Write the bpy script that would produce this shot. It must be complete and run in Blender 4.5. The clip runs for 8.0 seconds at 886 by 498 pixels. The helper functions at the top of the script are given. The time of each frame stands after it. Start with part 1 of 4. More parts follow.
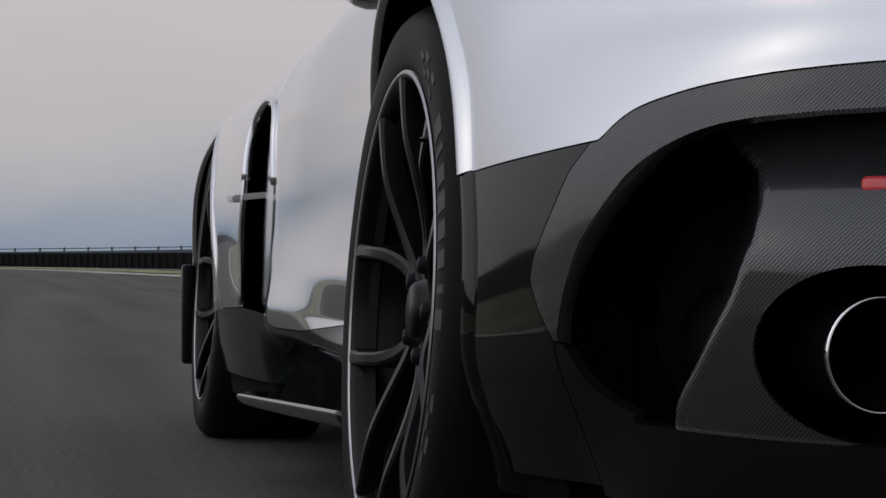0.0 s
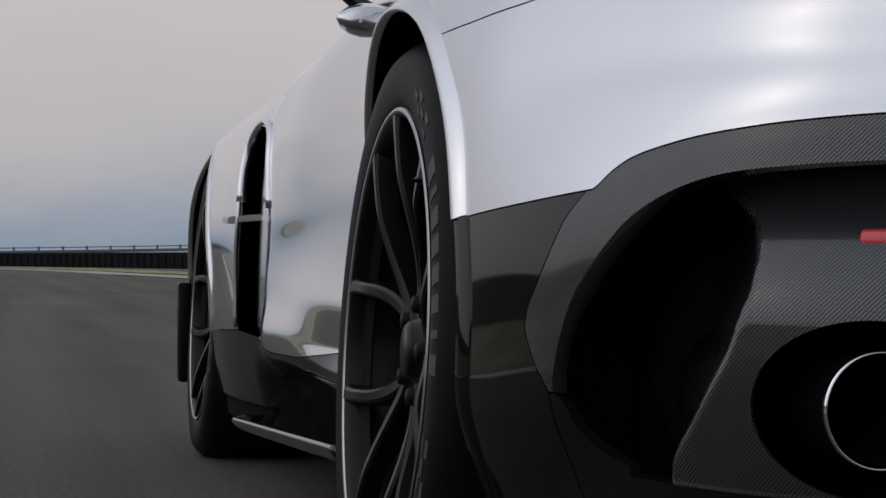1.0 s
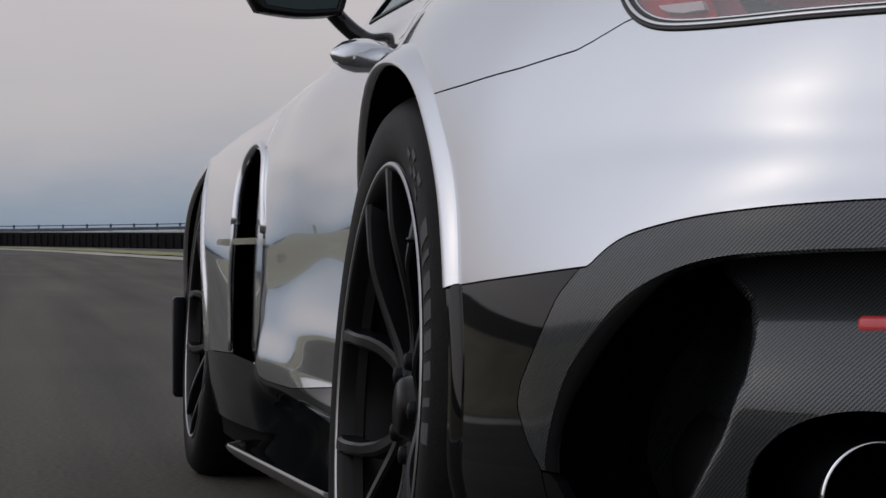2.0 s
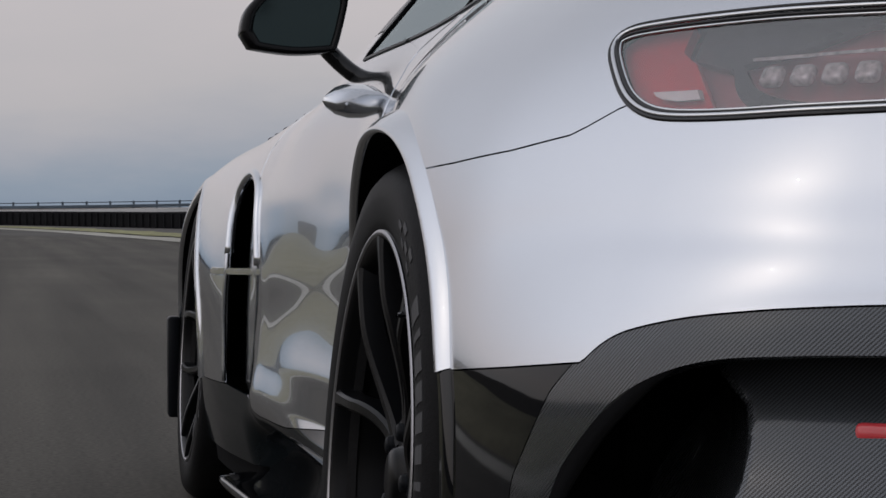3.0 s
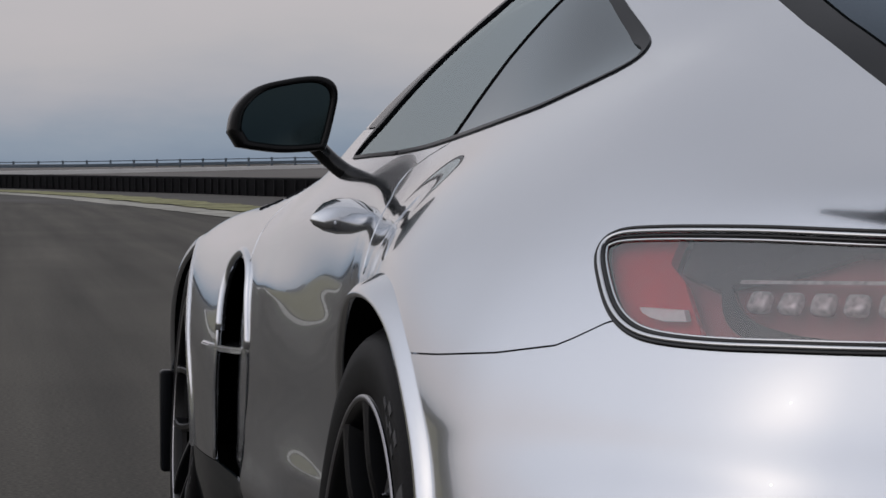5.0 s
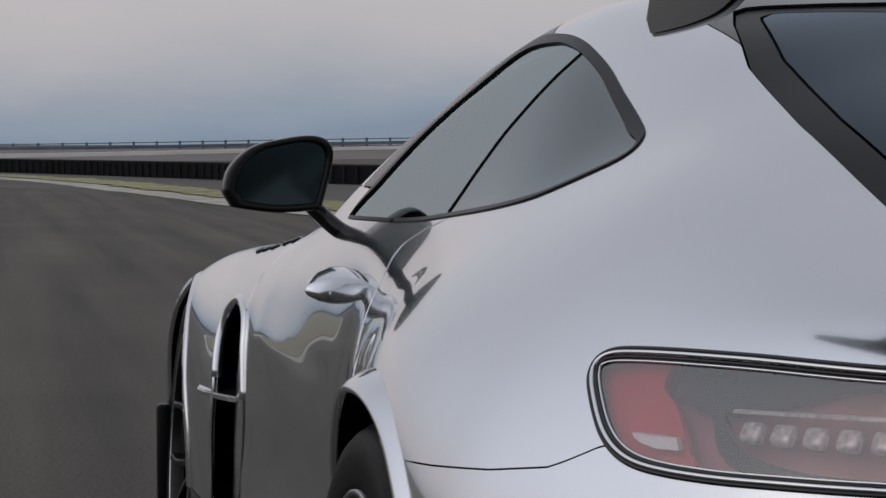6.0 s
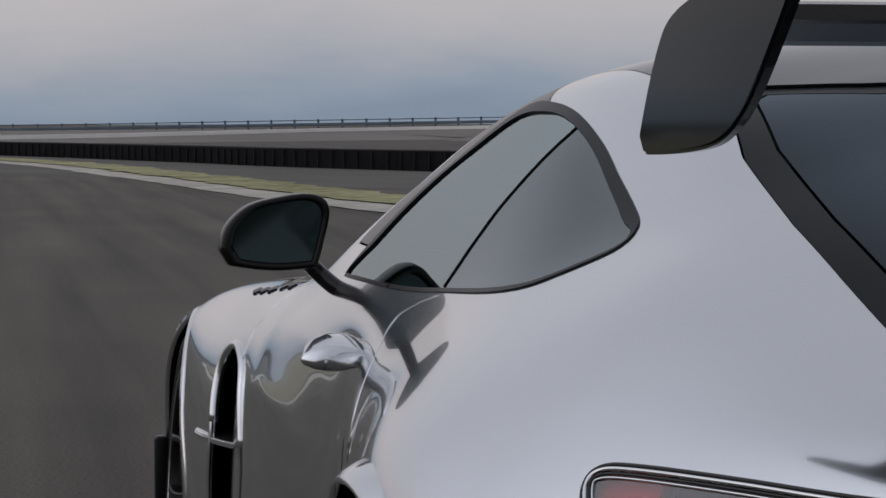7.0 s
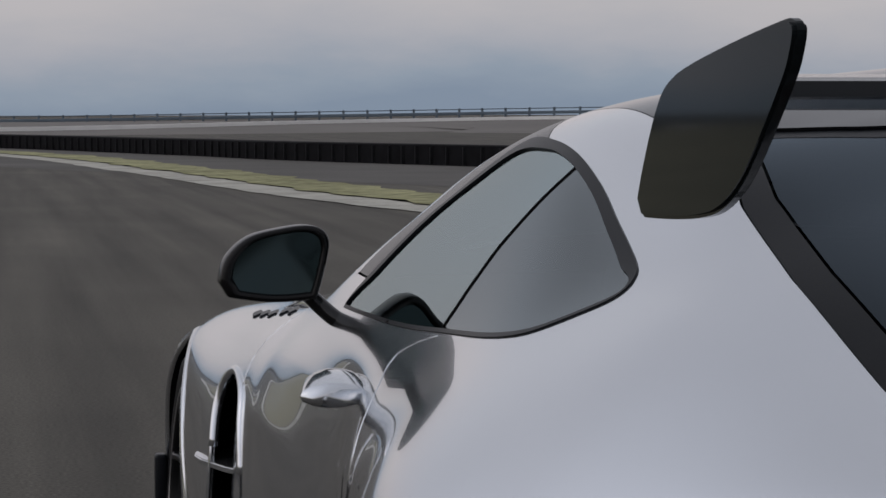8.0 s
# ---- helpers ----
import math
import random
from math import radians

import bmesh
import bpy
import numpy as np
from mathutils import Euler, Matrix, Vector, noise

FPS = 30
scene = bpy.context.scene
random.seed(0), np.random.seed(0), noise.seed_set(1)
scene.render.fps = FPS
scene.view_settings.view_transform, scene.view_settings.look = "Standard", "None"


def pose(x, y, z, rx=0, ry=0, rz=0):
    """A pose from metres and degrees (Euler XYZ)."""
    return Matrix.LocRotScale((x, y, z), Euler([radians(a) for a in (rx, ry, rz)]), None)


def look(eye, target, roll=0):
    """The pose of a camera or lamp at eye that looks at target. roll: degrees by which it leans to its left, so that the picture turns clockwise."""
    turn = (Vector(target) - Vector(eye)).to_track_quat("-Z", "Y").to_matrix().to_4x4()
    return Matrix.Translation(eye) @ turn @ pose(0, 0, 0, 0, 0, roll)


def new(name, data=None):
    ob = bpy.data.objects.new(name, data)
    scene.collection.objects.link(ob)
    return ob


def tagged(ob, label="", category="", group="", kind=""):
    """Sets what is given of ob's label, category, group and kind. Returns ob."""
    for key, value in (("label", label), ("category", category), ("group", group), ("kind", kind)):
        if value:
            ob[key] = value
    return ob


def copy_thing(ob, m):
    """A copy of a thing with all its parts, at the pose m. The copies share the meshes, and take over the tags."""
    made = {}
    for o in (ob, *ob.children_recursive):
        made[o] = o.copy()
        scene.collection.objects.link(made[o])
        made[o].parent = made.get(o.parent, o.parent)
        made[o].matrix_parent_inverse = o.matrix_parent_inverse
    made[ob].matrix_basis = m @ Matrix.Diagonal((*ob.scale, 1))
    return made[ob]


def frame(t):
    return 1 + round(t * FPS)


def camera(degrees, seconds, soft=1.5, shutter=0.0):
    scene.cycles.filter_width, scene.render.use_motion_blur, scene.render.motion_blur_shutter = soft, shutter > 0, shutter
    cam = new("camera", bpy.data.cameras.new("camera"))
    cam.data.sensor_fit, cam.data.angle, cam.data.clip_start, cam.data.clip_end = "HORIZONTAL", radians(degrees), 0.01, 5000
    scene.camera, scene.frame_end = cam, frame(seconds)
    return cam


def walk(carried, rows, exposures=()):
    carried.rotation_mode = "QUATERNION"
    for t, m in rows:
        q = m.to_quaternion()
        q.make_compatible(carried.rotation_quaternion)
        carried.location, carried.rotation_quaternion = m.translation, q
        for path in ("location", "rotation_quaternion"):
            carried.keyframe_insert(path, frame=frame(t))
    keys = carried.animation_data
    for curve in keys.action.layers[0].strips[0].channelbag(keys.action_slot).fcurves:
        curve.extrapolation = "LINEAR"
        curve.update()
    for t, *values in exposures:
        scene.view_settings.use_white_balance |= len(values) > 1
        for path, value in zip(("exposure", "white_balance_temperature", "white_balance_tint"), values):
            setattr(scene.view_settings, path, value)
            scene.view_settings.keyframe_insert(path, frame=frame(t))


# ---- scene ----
cam = camera(22.0, 8.0)
PATH = [
    (0, (-1.637, -2.58, 0.414), (-1.25, -0.618, 0.419), -0.0),
    (0.5, (-1.635, -2.574, 0.424), (-1.248, -0.612, 0.429), -0.0),
    (1, (-1.627, -2.555, 0.461), (-1.239, -0.593, 0.464), -0.1),
    (1.5, (-1.62, -2.54, 0.503), (-1.232, -0.578, 0.497), -0.1),
    (3, (-1.597, -2.488, 0.652), (-1.209, -0.526, 0.614), -0.1),
    (3.5, (-1.59, -2.472, 0.705), (-1.202, -0.511, 0.657), -0.1),
    (4, (-1.583, -2.46, 0.764), (-1.196, -0.499, 0.705), -0.1),
    (4.5, (-1.578, -2.456, 0.82), (-1.191, -0.495, 0.752), -0.1),
    (6, (-1.564, -2.442, 1.006), (-1.177, -0.482, 0.913), -0.1),
    (6.5, (-1.561, -2.442, 1.066), (-1.174, -0.482, 0.964), -0.0),
    (7, (-1.558, -2.442, 1.131), (-1.171, -0.483, 1.02), -0.1),
    (7.5, (-1.556, -2.441, 1.175), (-1.169, -0.482, 1.058), -0.0),
    (8, (-1.555, -2.442, 1.196), (-1.169, -0.483, 1.077), -0.1),
]
walk(cam, [(t, look(eye, target, roll)) for t, eye, target, roll in PATH])

# ---- sky, sun ----
SUN_UP, SUN_FROM = 38, 266       # degrees: height, and compass direction clockwise from +y
scene.view_settings.exposure = 0.0
world = bpy.data.worlds.new("sky")
scene.world = world
world.use_nodes = True
wn, wl = world.node_tree.nodes, world.node_tree.links
wn.clear()


def wnode(kind, **inputs):
    n = wn.new(kind)
    for k, v in inputs.items():
        n.inputs[k].default_value = v
    return n


w_out, w_bg = wnode("ShaderNodeOutputWorld"), wnode("ShaderNodeBackground", Strength=1.0)
w_sky = wnode("ShaderNodeTexSky")
w_sky.sky_type, w_sky.sun_disc = "NISHITA", False
w_sky.sun_elevation, w_sky.sun_rotation = radians(SUN_UP), radians(SUN_FROM)
w_sky.dust_density = 3.0
w_dim = wn.new("ShaderNodeVectorMath")
w_dim.operation = "SCALE"
w_dim.inputs["Scale"].default_value = 0.1
wl.new(w_sky.outputs[0], w_dim.inputs[0])
w_co = wnode("ShaderNodeTexCoord")
w_sep = wnode("ShaderNodeSeparateXYZ")
wl.new(w_co.outputs["Generated"], w_sep.inputs[0])
# cloud layer: blue-grey low down, pinkish grey higher up
w_ramp = wnode("ShaderNodeValToRGB")
el = w_ramp.color_ramp.elements
el[0].position, el[0].color = 0.0, (0.235, 0.295, 0.385, 1)
el[1].position, el[1].color = 1.0, (0.52, 0.53, 0.58, 1)
for pos, col in ((0.012, (0.29, 0.345, 0.425, 1)), (0.03, (0.41, 0.42, 0.47, 1)), (0.05, (0.50, 0.482, 0.505, 1)), (0.10, (0.58, 0.535, 0.55, 1)), (0.3, (0.57, 0.57, 0.615, 1))):
    e = el.new(pos)
    e.color = col
w_map = wnode("ShaderNodeMapping")
w_map.inputs["Scale"].default_value = (5, 5, 16)
w_noise = wnode("ShaderNodeTexNoise", Scale=1.3, Detail=6.0, Roughness=0.55)
wl.new(w_co.outputs["Generated"], w_map.inputs[0])
wl.new(w_map.outputs[0], w_noise.inputs["Vector"])
w_off = wn.new("ShaderNodeMath")
w_off.operation = "MULTIPLY_ADD"
w_off.inputs[1].default_value, w_off.inputs[2].default_value = 0.06, -0.03
wl.new(w_noise.outputs[0], w_off.inputs[0])
w_add = wn.new("ShaderNodeMath")
w_add.operation = "ADD"
wl.new(w_sep.outputs["Z"], w_add.inputs[0])
wl.new(w_off.outputs[0], w_add.inputs[1])
wl.new(w_add.outputs[0], w_ramp.inputs[0])
w_mix = wn.new("ShaderNodeMix")
w_mix.data_type = "RGBA"
w_mix.inputs["Factor"].default_value = 0.9
wl.new(w_dim.outputs[0], w_mix.inputs["A"])
wl.new(w_ramp.outputs[0], w_mix.inputs["B"])
# thin cloud glows broadly round the sun
w_dot = wn.new("ShaderNodeVectorMath")
w_dot.operation = "DOT_PRODUCT"
w_dot.inputs[1].default_value = (math.sin(radians(SUN_FROM)) * math.cos(radians(SUN_UP)), math.cos(radians(SUN_FROM)) * math.cos(radians(SUN_UP)), math.sin(radians(SUN_UP)))
wl.new(w_co.outputs["Generated"], w_dot.inputs[0])
w_glow = wnode("ShaderNodeMapRange")
w_glow.interpolation_type = "SMOOTHSTEP"
for k, v in (("From Min", 0.35), ("From Max", 1.0), ("To Min", 1.0), ("To Max", 1.7)):
    w_glow.inputs[k].default_value = v
wl.new(w_dot.outputs["Value"], w_glow.inputs["Value"])
w_lit = wn.new("ShaderNodeVectorMath")
w_lit.operation = "SCALE"
wl.new(w_mix.outputs["Result"], w_lit.inputs[0])
wl.new(w_glow.outputs[0], w_lit.inputs["Scale"])
wl.new(w_lit.outputs[0], w_bg.inputs[0])
wl.new(w_bg.outputs[0], w_out.inputs[0])

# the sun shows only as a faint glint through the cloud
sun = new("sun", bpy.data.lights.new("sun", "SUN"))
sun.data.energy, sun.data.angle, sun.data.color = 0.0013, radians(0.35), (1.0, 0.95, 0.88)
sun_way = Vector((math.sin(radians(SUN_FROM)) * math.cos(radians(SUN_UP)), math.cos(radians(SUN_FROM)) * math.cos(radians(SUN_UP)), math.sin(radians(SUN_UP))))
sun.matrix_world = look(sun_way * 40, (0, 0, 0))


# ---- materials ----
def material(name, base, rough=0.5, metal=0.0, coat=0.0, coat_rough=0.03, grain=0.0, grain_scale=200.0, stain=0.0, stain_scale=3.0, bump=0.0, bump_scale=200.0, spec=0.5, coat_ior=1.5):
    """Principled surface with fine grain and broad stains in its colour and a fine relief."""
    m = bpy.data.materials.new(name)
    m.use_nodes = True
    n, l = m.node_tree.nodes, m.node_tree.links
    b = n["Principled BSDF"]
    b.inputs["Base Color"].default_value = (*base, 1)
    b.inputs["Roughness"].default_value, b.inputs["Metallic"].default_value = rough, metal
    b.inputs["Coat Weight"].default_value, b.inputs["Coat Roughness"].default_value = coat, coat_rough
    b.inputs["Specular IOR Level"].default_value = spec
    b.inputs["Coat IOR"].default_value = coat_ior
    co = n.new("ShaderNodeTexCoord")
    if grain or stain:
        value = None
        for amount, scale in ((grain, grain_scale), (stain, stain_scale)):
            if not amount:
                continue
            t = n.new("ShaderNodeTexNoise")
            t.inputs["Scale"].default_value, t.inputs["Detail"].default_value = scale, 4
            l.new(co.outputs["Object"], t.inputs["Vector"])
            k = n.new("ShaderNodeMapRange")
            k.inputs["From Min"].default_value, k.inputs["From Max"].default_value = 0.25, 0.75
            k.inputs["To Min"].default_value, k.inputs["To Max"].default_value = 1 - amount, 1 + amount
            l.new(t.outputs[0], k.inputs["Value"])
            if value is None:
                value = k.outputs[0]
            else:
                mul = n.new("ShaderNodeMath")
                mul.operation = "MULTIPLY"
                l.new(value, mul.inputs[0])
                l.new(k.outputs[0], mul.inputs[1])
                value = mul.outputs[0]
        s = n.new("ShaderNodeVectorMath")
        s.operation = "SCALE"
        s.inputs[0].default_value = base
        l.new(value, s.inputs["Scale"])
        l.new(s.outputs[0], b.inputs["Base Color"])
    if bump:
        t = n.new("ShaderNodeTexNoise")
        t.inputs["Scale"].default_value, t.inputs["Detail"].default_value = bump_scale, 5
        l.new(co.outputs["Object"], t.inputs["Vector"])
        h = n.new("ShaderNodeBump")
        h.inputs["Strength"].default_value, h.inputs["Distance"].default_value = bump, 0.002
        l.new(t.outputs[0], h.inputs["Height"])
        l.new(h.outputs[0], b.inputs["Normal"])
    return m


def glass_material(name, tint, rough=0.0):
    m = bpy.data.materials.new(name)
    m.use_nodes = True
    b = m.node_tree.nodes["Principled BSDF"]
    b.inputs["Base Color"].default_value = (*tint, 1)
    b.inputs["Transmission Weight"].default_value, b.inputs["Roughness"].default_value, b.inputs["IOR"].default_value = 1.0, rough, 1.45
    return m


def pane_material(name, tint, gloss=1.45, rough=0.0, sheen=(1, 1, 1)):
    """A thin pane: light goes straight through, tinted, under a mirror gloss that grows towards the edge-on view."""
    m = bpy.data.materials.new(name)
    m.use_nodes = True
    n, l = m.node_tree.nodes, m.node_tree.links
    n.remove(n["Principled BSDF"])
    see, shine, mix, fres = n.new("ShaderNodeBsdfTransparent"), n.new("ShaderNodeBsdfGlossy"), n.new("ShaderNodeMixShader"), n.new("ShaderNodeFresnel")
    see.inputs[0].default_value = (*tint, 1)
    shine.inputs["Roughness"].default_value = rough
    shine.inputs[0].default_value = (*sheen, 1)
    fres.inputs[0].default_value = gloss
    l.new(fres.outputs[0], mix.inputs[0])
    l.new(see.outputs[0], mix.inputs[1])
    l.new(shine.outputs[0], mix.inputs[2])
    l.new(mix.outputs[0], n["Material Output"].inputs[0])
    return m


def carbon_material(name):
    """Twill weave under clear lacquer: fine diagonal ribs that turn with the thread."""
    m = material(name, (0.02, 0.02, 0.022), rough=0.32, coat=0.85, coat_rough=0.07, spec=0.25, coat_ior=1.42)
    n, l = m.node_tree.nodes, m.node_tree.links
    b = n["Principled BSDF"]
    co = n.new("ShaderNodeTexCoord")
    sep = n.new("ShaderNodeSeparateXYZ")
    l.new(co.outputs["UV"], sep.inputs[0])

    def maths(op, a, c):
        k = n.new("ShaderNodeMath")
        k.operation = op
        for i, v in enumerate((a, c)):
            if isinstance(v, (int, float)):
                k.inputs[i].default_value = v
            else:
                l.new(v, k.inputs[i])
        return k.outputs[0]
    along = maths("MULTIPLY", sep.outputs[0], 950.0)
    across = maths("MULTIPLY", sep.outputs[1], 950.0)
    step = maths("FRACT", maths("MULTIPLY", maths("SUBTRACT", maths("FLOOR", along, 0), maths("FLOOR", across, 0)), 0.25), 0)
    over = maths("GREATER_THAN", step, 0.4)
    shade = n.new("ShaderNodeMapRange")
    shade.inputs["To Min"].default_value, shade.inputs["To Max"].default_value = 0.009, 0.085
    l.new(over, shade.inputs["Value"])
    col = n.new("ShaderNodeCombineColor")
    for i, tint in enumerate((0.92, 1.0, 1.10)):
        l.new(maths("MULTIPLY", shade.outputs[0], tint), col.inputs[i])
    l.new(col.outputs[0], b.inputs["Base Color"])
    rr = n.new("ShaderNodeMapRange")
    rr.inputs["To Min"].default_value, rr.inputs["To Max"].default_value = 0.45, 0.25
    l.new(over, rr.inputs["Value"])
    l.new(rr.outputs[0], b.inputs["Roughness"])
    b.inputs["Metallic"].default_value = 0.6
    return m


PAINT = material("silver_paint", (0.562, 0.586, 0.626), rough=0.17, metal=0.95, coat=1.0, coat_rough=0.012, coat_ior=1.85, grain=0.03, grain_scale=900, stain=0.015, stain_scale=4)
CARBON = carbon_material("carbon_weave")
GLOSS = material("gloss_black", (0.005, 0.0055, 0.0065), rough=0.04, coat=0.0, spec=0.36, stain=0.2, stain_scale=6)
SATIN = material("satin_black", (0.0085, 0.0095, 0.0115), rough=0.3, spec=0.05, grain=0.2, grain_scale=300)
# near-black for real linings, and for shade painted into gaps and hollows
VOID = material("black_lining_and_shade", (0.004, 0.004, 0.0045), rough=0.9, grain=0.3, grain_scale=60, spec=0.1)
RUBBER = material("tyre_rubber", (0.008, 0.008, 0.0085), rough=0.5, spec=0.07, grain=0.25, grain_scale=180, stain=0.2, stain_scale=12, bump=0.3, bump_scale=400)
MARKING = material("moulded_marking", (0.040, 0.040, 0.043), rough=0.6, grain=0.2, grain_scale=300)
RIM = material("rim_black", (0.0035, 0.0037, 0.0045), rough=0.28, metal=0.0, spec=0.15, coat=0.0, grain=0.1, grain_scale=300)
EDGE = material("turned_rim_edge", (0.36, 0.36, 0.38), rough=0.3, metal=1.0, grain=0.05, grain_scale=300)
DARKCHROME = material("dark_trim", (0.62, 0.63, 0.65), rough=0.15, metal=1.0, stain=0.05, stain_scale=8)
CHROME = material("bright_trim", (0.75, 0.76, 0.78), rough=0.08, metal=1.0, stain=0.05, stain_scale=8)
STEEL = material("brake_steel", (0.22, 0.22, 0.23), rough=0.35, metal=1.0, grain=0.15, grain_scale=200)
GLASS = pane_material("door_glass", (0.8, 0.87, 0.87), 6.0, 0.0, (0.86, 0.98, 1.0))
DARKGLASS = pane_material("dark_glass", (0.07, 0.075, 0.082), 1.9, 0.0, (0.88, 0.96, 1.0))
REARGLASS = pane_material("rear_glass_tint", (0.03, 0.034, 0.04), 1.24, 0.0, (0.72, 0.86, 1.0))
LENS = pane_material("lamp_lens", (0.95, 0.92, 0.92), 2.1, 0.03)
LAMPRED = material("lamp_red", (0.58, 0.05, 0.06), rough=0.25, coat=0.5, stain=0.1, stain_scale=30)
LAMPDIM = material("lamp_housing", (0.38, 0.14, 0.16), rough=0.3, coat=0.4, stain=0.2, stain_scale=20)
LAMPDARK = material("lamp_dark", (0.03, 0.033, 0.036), rough=0.25, coat=0.4, stain=0.2, stain_scale=20)
CLEAR = material("lamp_optic", (0.66, 0.60, 0.61), rough=0.2, metal=0.3, grain=0.5, grain_scale=160)
WHITEREFLEX = material("white_reflex", (0.85, 0.85, 0.86), rough=0.3, grain=0.05)
PLATEBLACK = material("satin_carbon", (0.007, 0.0095, 0.011), rough=0.06, spec=0.10, grain=0.2, grain_scale=250, stain=0.1)
CLOTH = material("cabin_trim", (0.012, 0.012, 0.013), rough=0.8, grain=0.3, grain_scale=120)
BEZEL = material("mirror_shell_black", (0.004, 0.004, 0.0045), rough=0.22, spec=0.18, grain=0.2, grain_scale=300)
# dark teal tint painted in for the dark surroundings the mirror reflects
MIRROR = material("mirror_glass", (0.030, 0.044, 0.047), rough=0.08, metal=1.0, stain=0.03)


# ---- mesh helpers ----
def part(name, bm, mat, parent=None, label="", smooth=True):
    """Links a bmesh as one mesh object, under a thing or a part."""
    me = bpy.data.meshes.new(name)
    bm.to_mesh(me)
    bm.free()
    me.materials.append(mat)
    if smooth:
        me.shade_smooth()
    ob = new(name, me)
    if parent:
        ob.parent = parent
    if label:
        ob["label"] = label
    return ob


def empty(name, m=None):
    ob = new(name)
    ob.empty_display_size = 0.1
    if m is not None:
        ob.matrix_world = m
    return ob


def from_arrays(verts, faces, uvs=None):
    bm = bmesh.new()
    vs = [bm.verts.new(v) for v in verts]
    layer = bm.loops.layers.uv.new("UVMap") if uvs is not None else None
    for f in faces:
        if len(set(f)) < 3:
            continue
        try:
            face = bm.faces.new([vs[i] for i in f])
        except ValueError:
            continue
        if layer:
            for loop, i in zip(face.loops, f):
                loop[layer].uv = uvs[i]
    return bm


def lathe(profile, steps=64, axis="x"):
    """Turns (along, radius) rows round an axis."""
    bm = bmesh.new()
    rings = []
    for k in range(steps):
        a = 2 * math.pi * k / steps
        rings.append([bm.verts.new((p, r * math.cos(a), r * math.sin(a))) for p, r in profile])
    for k in range(steps):
        a, b = rings[k], rings[(k + 1) % steps]
        for i in range(len(profile) - 1):
            bm.faces.new((a[i], a[i + 1], b[i + 1], b[i]))
    bmesh.ops.recalc_face_normals(bm, faces=bm.faces)
    return bm


def tube(points, radius, sides=8, flat=1.0, closed=False):
    """A round or flattened bar along points; radius may be a list."""
    pts = [Vector(p) for p in points]
    n = len(pts)
    bm = bmesh.new()
    rings, side = [], None
    for i, p in enumerate(pts):
        way = (pts[(i + 1) % n] - pts[i - 1]) if closed else (pts[min(i + 1, n - 1)] - pts[max(i - 1, 0)])
        way.normalize()
        if side is None:
            side = way.cross(Vector((0, 0, 1)) if abs(way.z) < 0.9 else Vector((1, 0, 0))).normalized()
        side = (side - way * side.dot(way)).normalized()
        up = side.cross(way)
        r = radius[i] if isinstance(radius, (list, tuple)) else radius
        rings.append([bm.verts.new(p + side * (r * math.cos(2 * math.pi * k / sides)) + up * (r * flat * math.sin(2 * math.pi * k / sides))) for k in range(sides)])
    for i in range(n if closed else n - 1):
        a, b = rings[i], rings[(i + 1) % n]
        for k in range(sides):
            bm.faces.new((a[k], a[(k + 1) % sides], b[(k + 1) % sides], b[k]))
    if not closed:
        bm.faces.new(rings[0][::-1])
        bm.faces.new(rings[-1])
    bmesh.ops.recalc_face_normals(bm, faces=bm.faces)
    return bm


def block(size, centre=(0, 0, 0), bevel=0.0, segments=2):
    bm = bmesh.new()
    bmesh.ops.create_cube(bm, size=1)
    bmesh.ops.scale(bm, vec=size, verts=bm.verts)
    if bevel:
        bmesh.ops.bevel(bm, geom=bm.edges[:], offset=bevel, segments=segments, affect="EDGES", profile=0.5)
    bmesh.ops.translate(bm, vec=centre, verts=bm.verts)
    return bm


def strip(left, right):
    """A ribbon of quads between two rows of points."""
    bm = bmesh.new()
    a, b = [bm.verts.new(p) for p in left], [bm.verts.new(p) for p in right]
    for i in range(len(a) - 1):
        bm.faces.new((a[i], b[i], b[i + 1], a[i + 1]))
    return bm
# ---- car body form: half sections swept round the plan outline ----
XC = -0.18   # the car's centre line


def spline(rows, n):
    """Smooth curve through rows of numbers, n steps between neighbours (one number, or one for each stretch)."""
    p = np.asarray(rows, float)
    p = np.vstack([2 * p[0] - p[1], p, 2 * p[-1] - p[-2]])
    out = []
    for i in range(1, len(p) - 2):
        a, b, c, d = p[i - 1:i + 3]
        t = np.linspace(0, 1, n[i - 1] if isinstance(n, (list, tuple)) else n, endpoint=False)[:, None]
        out.append(0.5 * (2 * b + (c - a) * t + (2 * a - 5 * b + 4 * c - d) * t ** 2 + (3 * b - a - 3 * c + d) * t ** 3))
    out.append(p[-2][None])
    return np.vstack(out)


